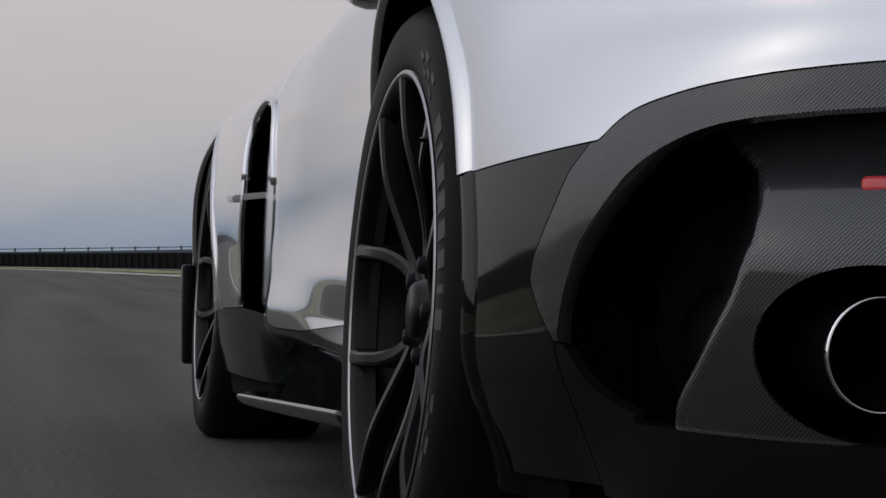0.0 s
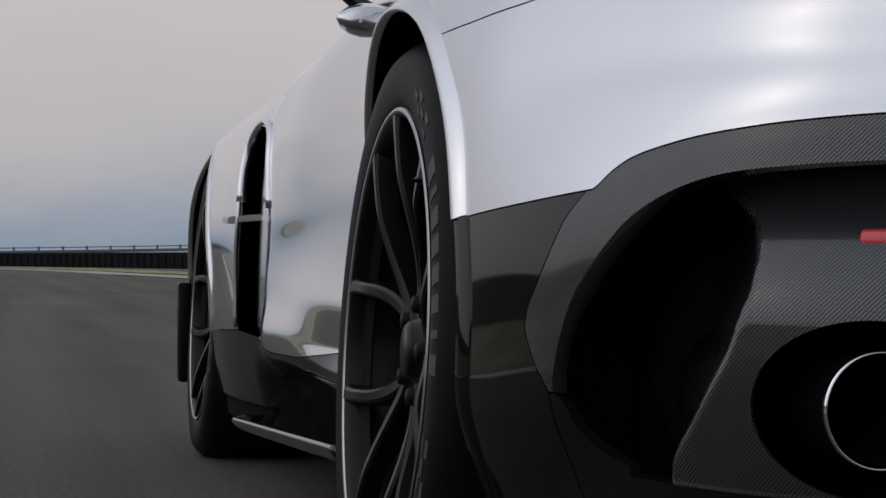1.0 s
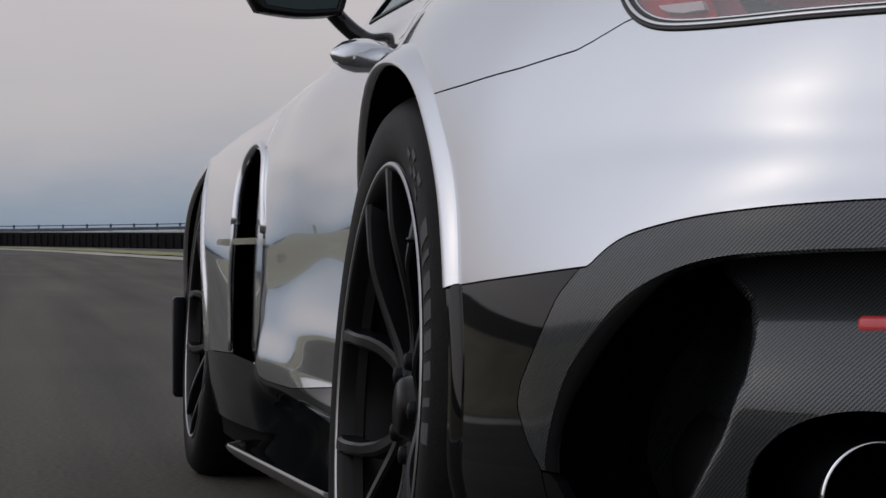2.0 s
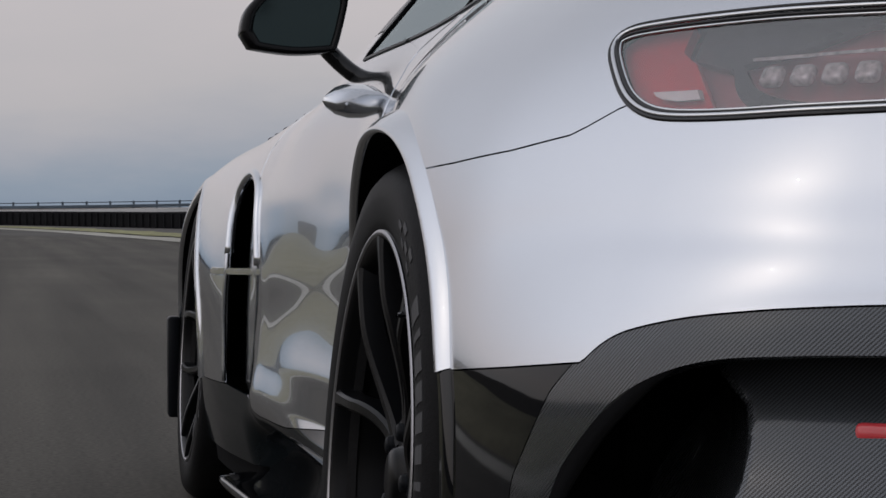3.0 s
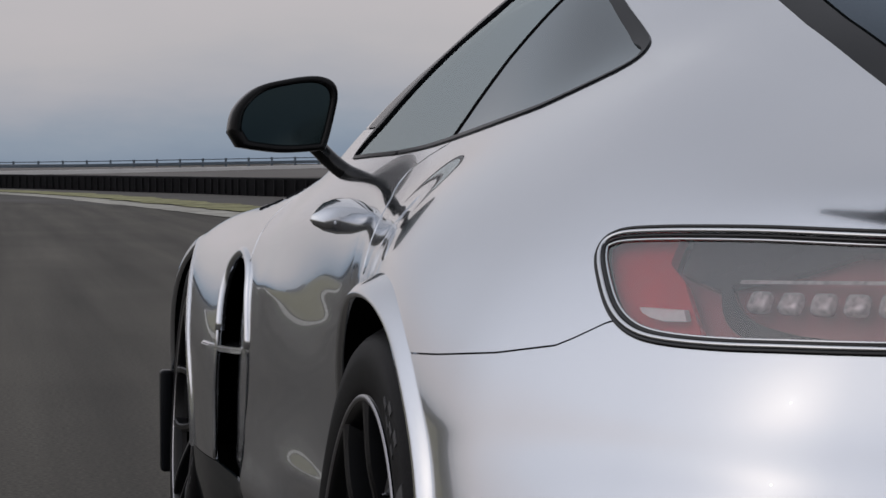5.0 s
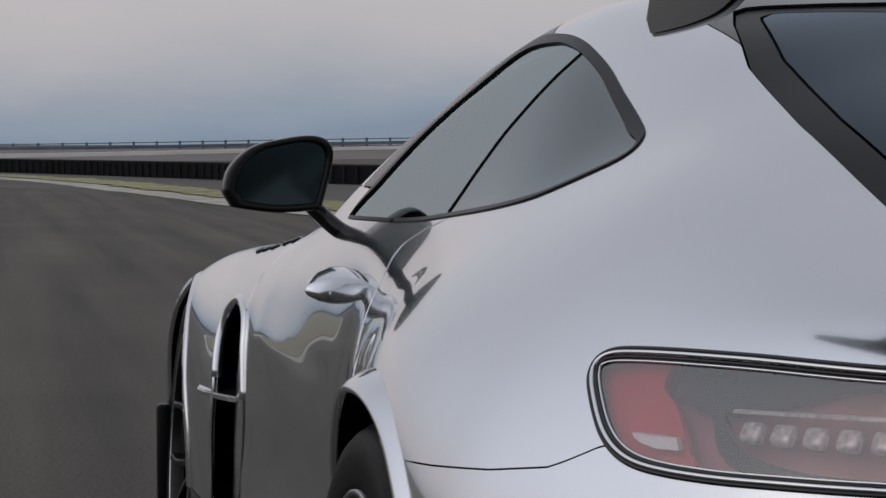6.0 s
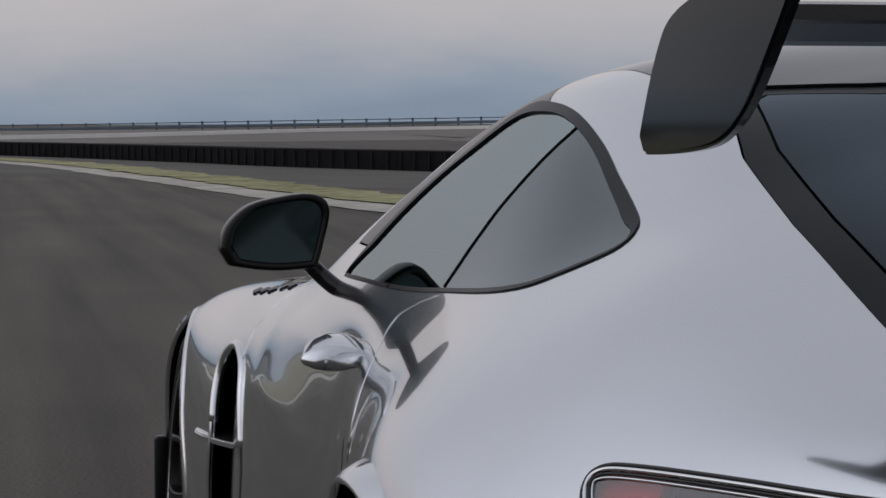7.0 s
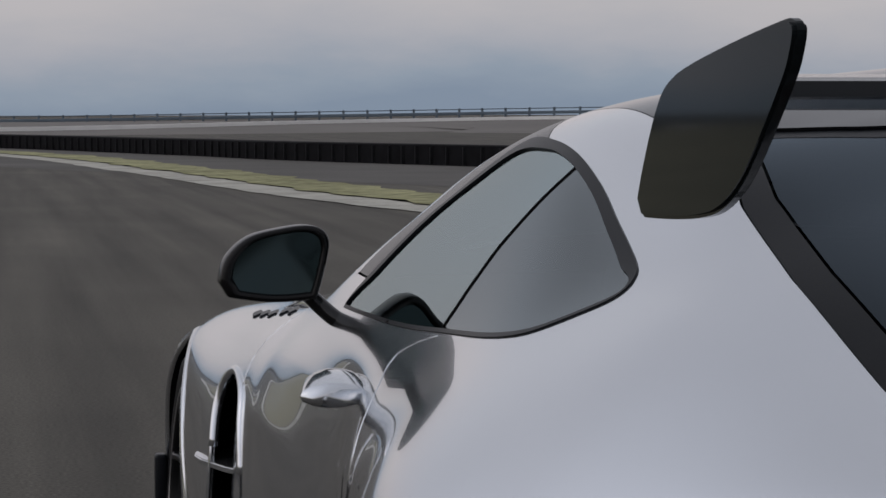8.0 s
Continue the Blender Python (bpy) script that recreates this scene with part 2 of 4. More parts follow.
# each station: half width and y of the widest point, y of the spine point, ten (half width, height) from sill to spine
STATIONS = [
    (0.75, 3.62, 3.66, [(.72, .15), (.75, .25), (.75, .35), (.74, .45), (.70, .55), (.62, .60), (.50, .63), (.35, .65), (.20, .66), (0, .66)]),
    (0.95, 3.15, 3.20, [(.93, .12), (.95, .25), (.95, .38), (.95, .50), (.93, .60), (.86, .67), (.70, .71), (.50, .73), (.30, .75), (0, .76)]),
    (0.985, 2.63, 2.65, [(.96, .12), (.98, .28), (.985, .42), (.985, .55), (.970, .66), (.925, .725), (.82, .77), (.60, .79), (.30, .81), (0, .82)]),
    (0.99, 2.05, 2.10, [(.96, .12), (.985, .26), (.99, .40), (.99, .53), (.965, .66), (.92, .74), (.84, .80), (.62, .85), (.30, .88), (0, .89)]),
    (0.95, 1.50, 1.50, [(.90, .12), (.94, .26), (.936, .37), (.925, .50), (.929, .64), (.904, .76), (.84, .84), (.76, .90), (.50, 1.00), (0, 1.06)]),
    (0.935, 1.14, 1.10, [(.91, .12), (.938, .26), (.922, .37), (.899, .50), (.905, .64), (.881, .775), (.832, .878), (.705, 1.035), (.50, 1.16), (0, 1.23)]),
    (0.95, 0.50, 0.70, [(.92, .12), (.950, .26), (.937, .37), (.921, .50), (.927, .64), (.899, .78), (.81, .90), (.635, 1.12), (.48, 1.215), (0, 1.27)]),
    (1.00, 0.00, 0.40, [(.97, .12), (1.0, .25), (1.0, .40), (1.004, .55), (1.0, .685), (.952, .795), (.82, .91), (.68, 1.01), (.50, 1.15), (0, 1.23)]),
    (0.995, -0.34, 0.15, [(.97, .12), (.99, .25), (.995, .40), (.995, .52), (.982, .66), (.925, .77), (.81, .89), (.66, .99), (.45, 1.08), (0, 1.15)]),
    (0.925, -0.60, -0.05, [(.88, .10), (.91, .25), (.925, .40), (.92, .52), (.88, .66), (.835, .76), (.75, .86), (.60, .95), (.40, 1.02), (0, 1.08)]),
    (0.79, -0.80, -0.25, [(.75, .12), (.78, .25), (.79, .40), (.775, .55), (.745, .66), (.70, .76), (.63, .86), (.48, .93), (.30, .97), (0, 1.00)]),
    (0.50, -0.95, -0.42, [(.48, .14), (.49, .25), (.50, .40), (.49, .55), (.475, .66), (.455, .76), (.42, .86), (.34, .91), (.20, .93), (0, .94)]),
    (0.001, -1.02, -0.50, [(.00096, .15), (.00098, .25), (.001, .40), (.00098, .55), (.00095, .66), (.00091, .76), (.00084, .86), (.00068, .90), (.00040, .915), (0, .92)]),
]


def ease(v, lo, hi):
    """0 below lo, 1 above hi, smooth between (lo may be the larger)."""
    t = np.clip((v - lo) / (hi - lo), 0, 1)
    return t * t * (3 - 2 * t)


# door pressing, mm: heights, the even part, the part that fades fore and aft of the door's middle
PRESS_Z = [.31, .345, .375, .405, .44, .48, .52, .56, .60, .635, .665, .69, .72, .78]
PRESS_EVEN = [26.69, 23.13, 19.92, 19.29, 20.43, 23.51, 26.1, 23.96, 20.93, 20.04, 21.41, 19.15, 16.36, 16.32]
PRESS_MID = [-49.64, -33.39, -21.95, -20.68, -20.42, -20.94, -23.04, -23.91, -26.25, -27.79, -29.27, -25.28, -20.81, -16.71]


def natural(k, c, x):
    """Natural cubic curve through uneven knots."""
    k, c = np.asarray(k), np.asarray(c)
    h, n = np.diff(k), len(k)
    m, b = np.eye(n), np.zeros(n)
    for i in range(1, n - 1):
        m[i, i - 1:i + 2] = h[i - 1], 2 * (h[i - 1] + h[i]), h[i]
        b[i] = 6 * ((c[i + 1] - c[i]) / h[i] - (c[i] - c[i - 1]) / h[i - 1])
    w = np.linalg.solve(m, b)
    x = np.clip(x, k[0], k[-1])
    i = np.clip(np.searchsorted(k, x) - 1, 0, n - 2)
    a, q = x - k[i], k[i + 1] - x
    return w[i] * q ** 3 / (6 * h[i]) + w[i + 1] * a ** 3 / (6 * h[i]) + (c[i] / h[i] - w[i] * h[i] / 6) * q + (c[i + 1] / h[i] - w[i + 1] * h[i] / 6) * a


def door_press(u, z):
    fade = ease(u, 1.98, 2.12) * ease(u, 3.14, 2.80) * ease(z, .22, .325) * ease(z, .86, .78)
    u = u - .03 * np.log1p(np.exp((u - 2.73) / .03))
    v = (u - 2.5) / .4
    d = natural(PRESS_Z, PRESS_EVEN, z) + natural(PRESS_Z, PRESS_MID, z) * np.exp(-((u - 2.605) / .2136) ** 2)
    d = d - 7.8 * v - 47.87 * v ** 2 - 29.22 * v ** 3 + 31.72 * v * (z - .55)
    return d * .001 * fade


def relief(u, z):
    """Pressed-in form on top of the swept sections, in metres outwards, by run along the outline and height."""
    # soft horizontal hollow across the bumper
    d = -.0046 * np.exp(-((z - .634) / .025) ** 2) * ease(u, 3.98, 4.36)
    # edges rolled in along the seam between paint and carbon
    d = d - .0014 * np.exp(-((z - level(u, LOW)) / .010) ** 2) * ease(u, 4.24, 4.42)
    # lower bumper corner: swells towards a third of its height, tucked in below
    d = d + (.013 * ease(z, .52, .30) - .036 * ease(z, .335, .17)) * ease(u, 3.60, 3.80) * ease(u, 4.34, 4.20)
    # shoulder behind the wheel opening, laid back
    d = d - .012 * ease(z, .49, .63) * ease(z, .80, .64) * ease(u, 3.50, 3.80) * ease(u, 4.35, 4.10)
    # sill drawn in under the door
    d = d - .055 * ease(z, .285, .19) * ease(u, 1.92, 2.05) * ease(u, 3.30, 3.10)
    return d + door_press(u, z)


def body_form(ns=26, nv=14, outset=0.0):
    """Grid of points [station, profile] of the left half of the body, with the run along the outline of every row."""
    base = spline([(h, y) for h, y, q, p in STATIONS], ns)
    spine = spline([(q,) for h, y, q, p in STATIONS], ns)[:, 0]
    prof = spline([[v for (hh, z) in p for v in (1 - hh / h, z)] for h, y, q, p in STATIONS], ns)
    grid = np.zeros((len(base), 9 * nv + 1, 3))
    for i in range(len(base)):
        wz = spline(prof[i].reshape(10, 2), nv)
        grid[i, :, 0] = XC - base[i, 0] * (1 - wz[:, 0])
        grid[i, :, 1] = base[i, 1] + (spine[i] - base[i, 1]) * wz[:, 0]
        grid[i, :, 2] = wz[:, 1]
    run = np.concatenate([[0], np.cumsum(np.hypot(*np.diff(base, axis=0).T))])
    du, dv = np.gradient(grid, axis=0), np.gradient(grid, axis=1)
    nrm = np.cross(du, dv)
    nrm /= np.linalg.norm(nrm, axis=2, keepdims=True) + 1e-12
    grid = grid + nrm * (outset + relief(run[:, None], grid[:, :, 2]))[:, :, None]
    return grid, run


# ---- ground, track, barrier ----
ASPHALT = material("track_asphalt", (0.066, 0.060, 0.050), rough=0.85, grain=0.5, grain_scale=70, stain=0.18, stain_scale=0.35, bump=0.6, bump_scale=160, spec=0.25)


def streaked(m, along, amount):
    """Long faint streaks in a ground material's colour, for its motion-smeared look, run along y."""
    n, l = m.node_tree.nodes, m.node_tree.links
    b = n["Principled BSDF"]
    src = b.inputs["Base Color"].links[0].from_socket
    co, mp, t = n.new("ShaderNodeTexCoord"), n.new("ShaderNodeMapping"), n.new("ShaderNodeTexNoise")
    mp.inputs["Scale"].default_value = (1.6, 0.05, 1)
    mp.inputs["Rotation"].default_value = (0, 0, radians(along))
    t.inputs["Scale"].default_value, t.inputs["Detail"].default_value = 1.5, 6
    k, s = n.new("ShaderNodeMapRange"), n.new("ShaderNodeVectorMath")
    k.inputs["From Min"].default_value, k.inputs["From Max"].default_value = 0.3, 0.7
    k.inputs["To Min"].default_value, k.inputs["To Max"].default_value = 1 - amount, 1 + amount
    s.operation = "SCALE"
    l.new(co.outputs["Object"], mp.inputs[0])
    l.new(mp.outputs[0], t.inputs["Vector"])
    l.new(t.outputs[0], k.inputs["Value"])
    l.new(src, s.inputs[0])
    l.new(k.outputs[0], s.inputs["Scale"])
    l.new(s.outputs[0], b.inputs["Base Color"])


streaked(ASPHALT, -4, 0.38)
RUNOFF = material("runoff_asphalt", (0.085, 0.08, 0.074), rough=0.9, grain=0.2, grain_scale=20, stain=0.2, stain_scale=0.3, spec=0.2)
GRASS = material("dry_verge", (0.24, 0.235, 0.13), rough=1.0, grain=0.5, grain_scale=4, stain=0.35, stain_scale=0.4, spec=0.1)
DRY = material("straw_verge", (0.26, 0.245, 0.17), rough=1.0, grain=0.25, grain_scale=8, stain=0.25, stain_scale=0.6, spec=0.1)
FIELD = material("green_field", (0.05, 0.065, 0.02), rough=1.0, grain=0.4, grain_scale=5, stain=0.35, stain_scale=0.2, spec=0.1)
LINE = material("edge_line", (0.52, 0.51, 0.47), rough=0.8, grain=0.12, grain_scale=40, stain=0.2, stain_scale=0.8)
KERB = material("pale_concrete", (0.34, 0.33, 0.29), rough=0.9, grain=0.2, grain_scale=12, stain=0.3, stain_scale=0.9, spec=0.2)
BANKING = material("banked_concrete", (0.12, 0.11, 0.10), rough=0.9, grain=0.1, grain_scale=8, stain=0.2, stain_scale=0.1)
TYREWALL = material("barrier_black", (0.007, 0.007, 0.008), spec=0.08, rough=0.9, grain=0.4, grain_scale=3)
RAILGREY = material("rail_grey", (0.10, 0.13, 0.16), rough=0.5, metal=0.3, stain=0.2, stain_scale=0.5)
WHITE = material("white_paint", (0.70, 0.69, 0.67), rough=0.6, stain=0.1, stain_scale=0.3)

bm = bmesh.new()
bmesh.ops.create_grid(bm, x_segments=60, y_segments=60, size=1500)
tagged(part("ground", bm, ASPHALT, smooth=False), "wide dark grey asphalt test track surface", "ground", kind="structure")


def arc(rows, n=24):
    return [Vector((x, y, z)) for x, y, z in spline(rows, n)]


def beside(c, i, off, z=0.0):
    way = (c[min(i + 1, len(c) - 1)] - c[max(i - 1, 0)]).normalized()
    side = Vector((way.y, -way.x, 0)).normalized()
    return c[i] + side * off + Vector((0, 0, z))


def ribbon(name, rows, offsets, z, mat, label, category="track", rough=0.0):
    """A flat band that runs along a curve, between two offsets to its right, with an uneven edge if asked."""
    c = arc(rows, 40)
    a = [beside(c, i, offsets[0] + rough * noise.noise(c[i] * 0.7), z) for i in range(len(c))]
    b = [beside(c, i, offsets[1] + rough * noise.noise(c[i] * 0.9 + Vector((9, 4, 2))), z) for i in range(len(c))]
    return tagged(part(name, strip(a, b), mat, smooth=False), label, category, kind="structure")


def wall(name, rows, profile, mat, label, category="barrier"):
    """A run of constant section (offset to the right, height) along a curve."""
    c = arc(rows, 30)
    bm = bmesh.new()
    rings = [[bm.verts.new(beside(c, i, o, z)) for o, z in profile] for i in range(len(c))]
    for p, q in zip(rings, rings[1:]):
        for k in range(len(profile) - 1):
            bm.faces.new((p[k], q[k], q[k + 1], p[k + 1]))
    bmesh.ops.recalc_face_normals(bm, faces=bm.faces)
    return tagged(part(name, bm, mat, smooth=False), label, category, kind="structure")


VERGE = [(16, -60, 0), (10.5, -5, 0), (3.9, 26, 0), (1.7, 45, 0), (-1.6, 67, 0), (-14, 112, 0), (-45, 170, 0)]
BARRIER = [(56, -60, 0), (31.5, 0, 0), (8.8, 48.7, 0), (4.0, 63, 0), (-1.6, 80, 0), (-15, 110, 0), (-51, 155, 0)]
CREST = [(140, 40, 1.1), (85, 110, 1.05), (48, 152, .88), (24, 160, .55), (-1.6, 132, .22), (-30, 150, .1), (-80, 185, 0)]
RAIL = [(170, 70, 1.3), (110, 140, 1.3), (62, 188, 1.0), (30, 205, .55), (-2, 213, .1), (-40, 225, .05), (-90, 250, 0)]
LEFT = [(-5.2, -60, 0), (-5.2, -10, 0), (-5.4, 10, 0), (-7.5, 30, 0), (-14, 60, 0), (-34, 110, 0), (-70, 160, 0)]

ribbon("runoff", BARRIER, (-9, 0.4), 0.004, RUNOFF, "pale worn asphalt run-off beside the barrier")
ribbon("verge", VERGE, (0.15, 1.5), 0.03, GRASS, "strip of short dry green and yellow grass", "verge", 0.35)
ribbon("kerb", VERGE, (-0.72, 0.2), 0.012, KERB, "pale worn concrete edge strip of the track", "kerb", 0.1)
ribbon("edge_line", LEFT, (-0.60, 0.0), 0.008, LINE, "worn white painted edge line on asphalt", "road line")
ribbon("field", LEFT, (-400, -11.5), 0.008, FIELD, "green grass field beside the track", "field")
wall("bank", LEFT, [(-1.0, 0), (-1.3, .05), (-2.6, .14), (-4.5, .42), (-7, .60), (-10, .70), (-11.6, .7), (-15, -.1)], DRY, "low bank of straw-coloured dry grass beside the track", "bank")
wall("boundary_wall", LEFT, [(-11, .2), (-11, 1.5), (-11.25, 1.5), (-11.25, .2)], BANKING, "low grey concrete wall behind the grass bank", "wall")
wall("barrier", BARRIER, [(-.35, 0), (-.35, .46), (-.31, .48), (.31, .48), (.35, .46), (.35, 0)], TYREWALL, "low black tyre barrier along the run-off")
wall("banking", CREST, [(-40, -1.2), (-12, -.4), (0, -.02), (60, -.12), (60, -3)], BANKING, "banked grey concrete track rising behind the barrier", "banking")
wall("crest_line", CREST, [(-.5, -.12), (-.5, .20), (.1, .20), (.1, -.12)], WHITE, "white painted kerb along the banking's crest", "kerb")

# blocks of the tyre barrier: upright joints on its face
c = arc(BARRIER, 160)
posts = bmesh.new()
run_c, last = 0.0, -9.0
for i in range(1, len(c)):
    run_c += (c[i] - c[i - 1]).length
    if run_c - last > 0.55 and 40 < c[i].y < 120:
        last = run_c
        for v in bmesh.ops.create_cube(posts, size=1)["verts"]:
            v.co = beside(c, i, -.33) + Vector((v.co.x * .12, v.co.y * .12, .22 + v.co.z * .42))
tagged(part("barrier_tyres", posts, material("grey_rubber", (.010, .010, .011), spec=.08, rough=.9, grain=.4, grain_scale=4), smooth=False), "rows of dark grey tyre stacks in the barrier", "tyres", kind="stuff")

# guard rail on the crest: a beam on posts
rail = tagged(empty("guard_rail"), "grey steel guard rail on posts along the crest", "guard rail")
c = arc(RAIL, 60)
for z0, z1 in ((.30, .58), (.78, .86)):
    bm = bmesh.new()
    rings = [[bm.verts.new(beside(c, i, o, z)) for o, z in ((0, z0), (-.05, z0 + .08), (0, (z0 + z1) / 2), (-.05, z1 - .08), (0, z1))] for i in range(len(c))]
    for p, q in zip(rings, rings[1:]):
        for k in range(4):
            bm.faces.new((p[k], q[k], q[k + 1], p[k + 1]))
    part("beam", bm, RAILGREY, rail)
mesh = None
run_c, last = 0.0, -9.0
for i in range(1, len(c)):
    run_c += (c[i] - c[i - 1]).length
    if run_c - last > 1.95 and -12 < c[i].x < 62:
        last = run_c
        if mesh is None:
            post = part("post", block((.20, .20, 1.25), (0, 0, .30), .02, 1), RAILGREY, rail)
            mesh = post.data
        else:
            post = new("post", mesh)
            post.parent = rail
        post.matrix_local = Matrix.Translation(beside(c, i, .1))


# ---- the car: cutting panels out of the body form ----
car = tagged(empty("sports_car"), "silver sports car with carbon rear, black wheels and rear wing", "car")
STEPS = [14, 20, 24, 26, 22, 30, 30, 30, 40, 44, 40, 24]


def form_rows(outset=0.0):
    """The left body form as rows of x, y, z, run along the outline, and its quads."""
    grid, run = body_form(STEPS, 20, outset)
    n, m = grid.shape[:2]
    a = np.concatenate([grid, np.repeat(run[:, None, None], m, axis=1)], axis=2).reshape(-1, 4)
    f = [(i * m + j, (i + 1) * m + j, (i + 1) * m + j + 1, i * m + j + 1) for i in range(n - 1) for j in range(m - 1)]
    return a, f


def cut(a, f, g):
    """What of the faces lies where g is not negative, cut clean along g = 0."""
    g = np.asarray(g)
    keep = g >= 0
    rows, faces, made = [], [], {}
    base = len(a)
    for face in f:
        k = [keep[i] for i in face]
        if all(k):
            faces.append(face)
        elif any(k):
            out = []
            for i, j in zip(face, face[1:] + face[:1]):
                if keep[i]:
                    out.append(i)
                if keep[i] != keep[j]:
                    e = (min(i, j), max(i, j))
                    if e not in made:
                        t = g[e[0]] / (g[e[0]] - g[e[1]])
                        made[e] = base + len(rows)
                        rows.append(a[e[0]] * (1 - t) + a[e[1]] * t)
                    out.append(made[e])
            if len(out) > 2:
                faces.append(tuple(out))
    b = np.vstack([a, rows]) if rows else a
    used = sorted({i for face in faces for i in face})
    new_at = {i: k for k, i in enumerate(used)}
    return b[used], [tuple(new_at[i] for i in face) for face in faces]


def inside(p, q, poly):
    """Distance into a polygon (negative outside) for points (p, q)."""
    poly = np.asarray(poly, float)
    best, odd = np.full(len(p), 1e9), np.zeros(len(p), bool)
    for (x0, y0), (x1, y1) in zip(poly, np.roll(poly, -1, axis=0)):
        dx, dy = x1 - x0, y1 - y0
        t = np.clip(((p - x0) * dx + (q - y0) * dy) / (dx * dx + dy * dy + 1e-12), 0, 1)
        best = np.minimum(best, np.hypot(p - x0 - t * dx, q - y0 - t * dy))
        cross = (y0 > q) != (y1 > q)
        odd ^= cross & (p < x0 + (q - y0) * dx / (dy if abs(dy) > 1e-12 else 1e-12))
    return np.where(odd, best, -best)


def level(u, rows):
    r = np.asarray(rows)
    return np.interp(u, r[:, 0], r[:, 1])


def ring(rows, n=6):
    """A closed outline, smoothed."""
    rows = list(rows)
    return spline(rows[-2:] + rows + rows[:2], n)[2 * n:-(2 * n)][:-n]


def vertex_normals(v, f):
    n = np.zeros_like(v)
    for face in f:
        p = v[list(face)]
        c = np.cross(p, np.roll(p, -1, axis=0)).sum(axis=0)
        n[list(face)] += c
    return n / (np.linalg.norm(n, axis=1, keepdims=True) + 1e-12)


def panel(name, a, f, mat, parent=None, label="", thick=0.006, both=True):
    """A panel of the left side with turned-in edges, and its mirror image on the right."""
    made = []
    key, first = {}, []
    for i, row in enumerate(np.round(a[:, :3], 6)):
        first.append(key.setdefault(tuple(row), i))
    f = [tuple(dict.fromkeys(first[i] for i in face)) for face in f]
    f = [face for face in f if len(face) > 2]
    rim_rows, rim_faces = [], []
    if thick:
        count = {}
        for face in f:
            for i, j in zip(face, face[1:] + face[:1]):
                count[(i, j)] = count.get((i, j), 0) + 1
        nrm = vertex_normals(a[:, :3], f)
        at = {}
        for i, j in count:
            if (j, i) in count or max(abs(a[i, 0] - XC), abs(a[j, 0] - XC)) < 0.004:
                continue
            for k in (i, j):
                if k not in at:
                    at[k] = len(a) + len(rim_rows)
                    deep = a[k].copy()
                    deep[:3] -= nrm[k] * thick
                    rim_rows += [a[k], deep]
            rim_faces.append((at[j], at[i], at[i] + 1, at[j] + 1))
    rows = np.vstack([a, rim_rows]) if rim_rows else a
    for side in ((1, -1) if both else (1,)):
        v = rows[:, :3].copy()
        if side < 0:
            v[:, 0] = 2 * XC - v[:, 0]
        bm = from_arrays(v, [face if side > 0 else face[::-1] for face in f + rim_faces], rows[:, [3, 2]])
        bmesh.ops.delete(bm, geom=[q for q in bm.verts if not q.link_faces], context="VERTS")
        made.append(part(name, bm, mat, parent or car, label))
    return made


REAR_Z, FRONT_Y, FRONT_Z = 0.352, 2.63, 0.335
REAR_R, FRONT_R = 0.393, 0.374
# where the silver ends and the black lower body begins, along the outline
LOW = [(0, .28), (1.1, .29), (1.78, .311), (1.95, .305), (2.0, .300), (2.15, .282), (2.4, .284), (2.7, .306), (3.2, .335), (3.6, .44), (4.02, .494), (4.17, .507), (4.275, .517), (4.30, .535), (4.33, .547), (4.39, .559), (4.45, .566), (4.5, .570), (4.57, .5735), (4.66, .575), (4.78, .5765), (4.95, .577), (5.15, .578), (5.4, .578)]
LOW = [tuple(v) for v in LOW[:12]] + [tuple(v) for v in spline(LOW[12:], 8)]
SEAM = [(3.6, .676), (3.842, .687), (3.966, .694), (4.087, .704), (4.177, .716), (4.198, .723), (4.218, .731), (4.237, .739), (4.35, .768), (4.5, .775), (5.6, .775)]
TAIL = ring([(4.1655, .799), (4.1625, .808), (4.168, .8165), (4.190, .8205), (4.249, .8235), (4.322, .825), (4.39, .8255), (4.487, .824), (4.62, .822), (4.72, .815), (4.76, .79), (4.74, .75), (4.66, .731), (4.53, .727), (4.447, .7255), (4.39, .724), (4.325, .7245), (4.281, .728), (4.253, .737), (4.228, .750), (4.195, .774)])
TAIL_N = 160
TAIL_RUN = np.concatenate([[0], np.cumsum(np.hypot(*np.diff(np.vstack([TAIL, TAIL[:1]]), axis=0).T))])
TAIL = np.stack([np.interp(np.linspace(0, TAIL_RUN[-1], TAIL_N, endpoint=False), TAIL_RUN, np.append(TAIL[:, k], TAIL[0, k])) for k in (0, 1)], 1)
for _ in range(2):
    TAIL = sum(np.roll(TAIL, k, axis=0) for k in (-2, -1, 0, 1, 2)) / 5
SIDE = ring([(2.50, .886), (2.56, .96), (2.64, 1.04), (2.74, 1.11), (2.86, 1.153), (3.056, 1.154), (3.242, 1.138), (3.435, 1.102), (3.587, 1.063), (3.683, 1.038), (3.761, 1.016), (3.785, 1.0), (3.783, .988), (3.753, .974), (3.678, .948), (3.608, .936), (3.481, .925), (3.265, .912), (3.048, .899), (2.849, .892), (2.661, .888)], 4)
SPLIT = [(.86, 3.216), (.913, 3.21), (.965, 3.206), (1.017, 3.212), (1.069, 3.24), (1.119, 3.269), (1.2, 3.32)]
DOOR_BACK = [(.20, 3.13), (.693, 3.129), (.747, 3.134), (.796, 3.115), (.83, 3.085), (.848, 3.055), (.869, 3.062), (.89, 3.138), (.912, 3.265), (.93, 3.3)]
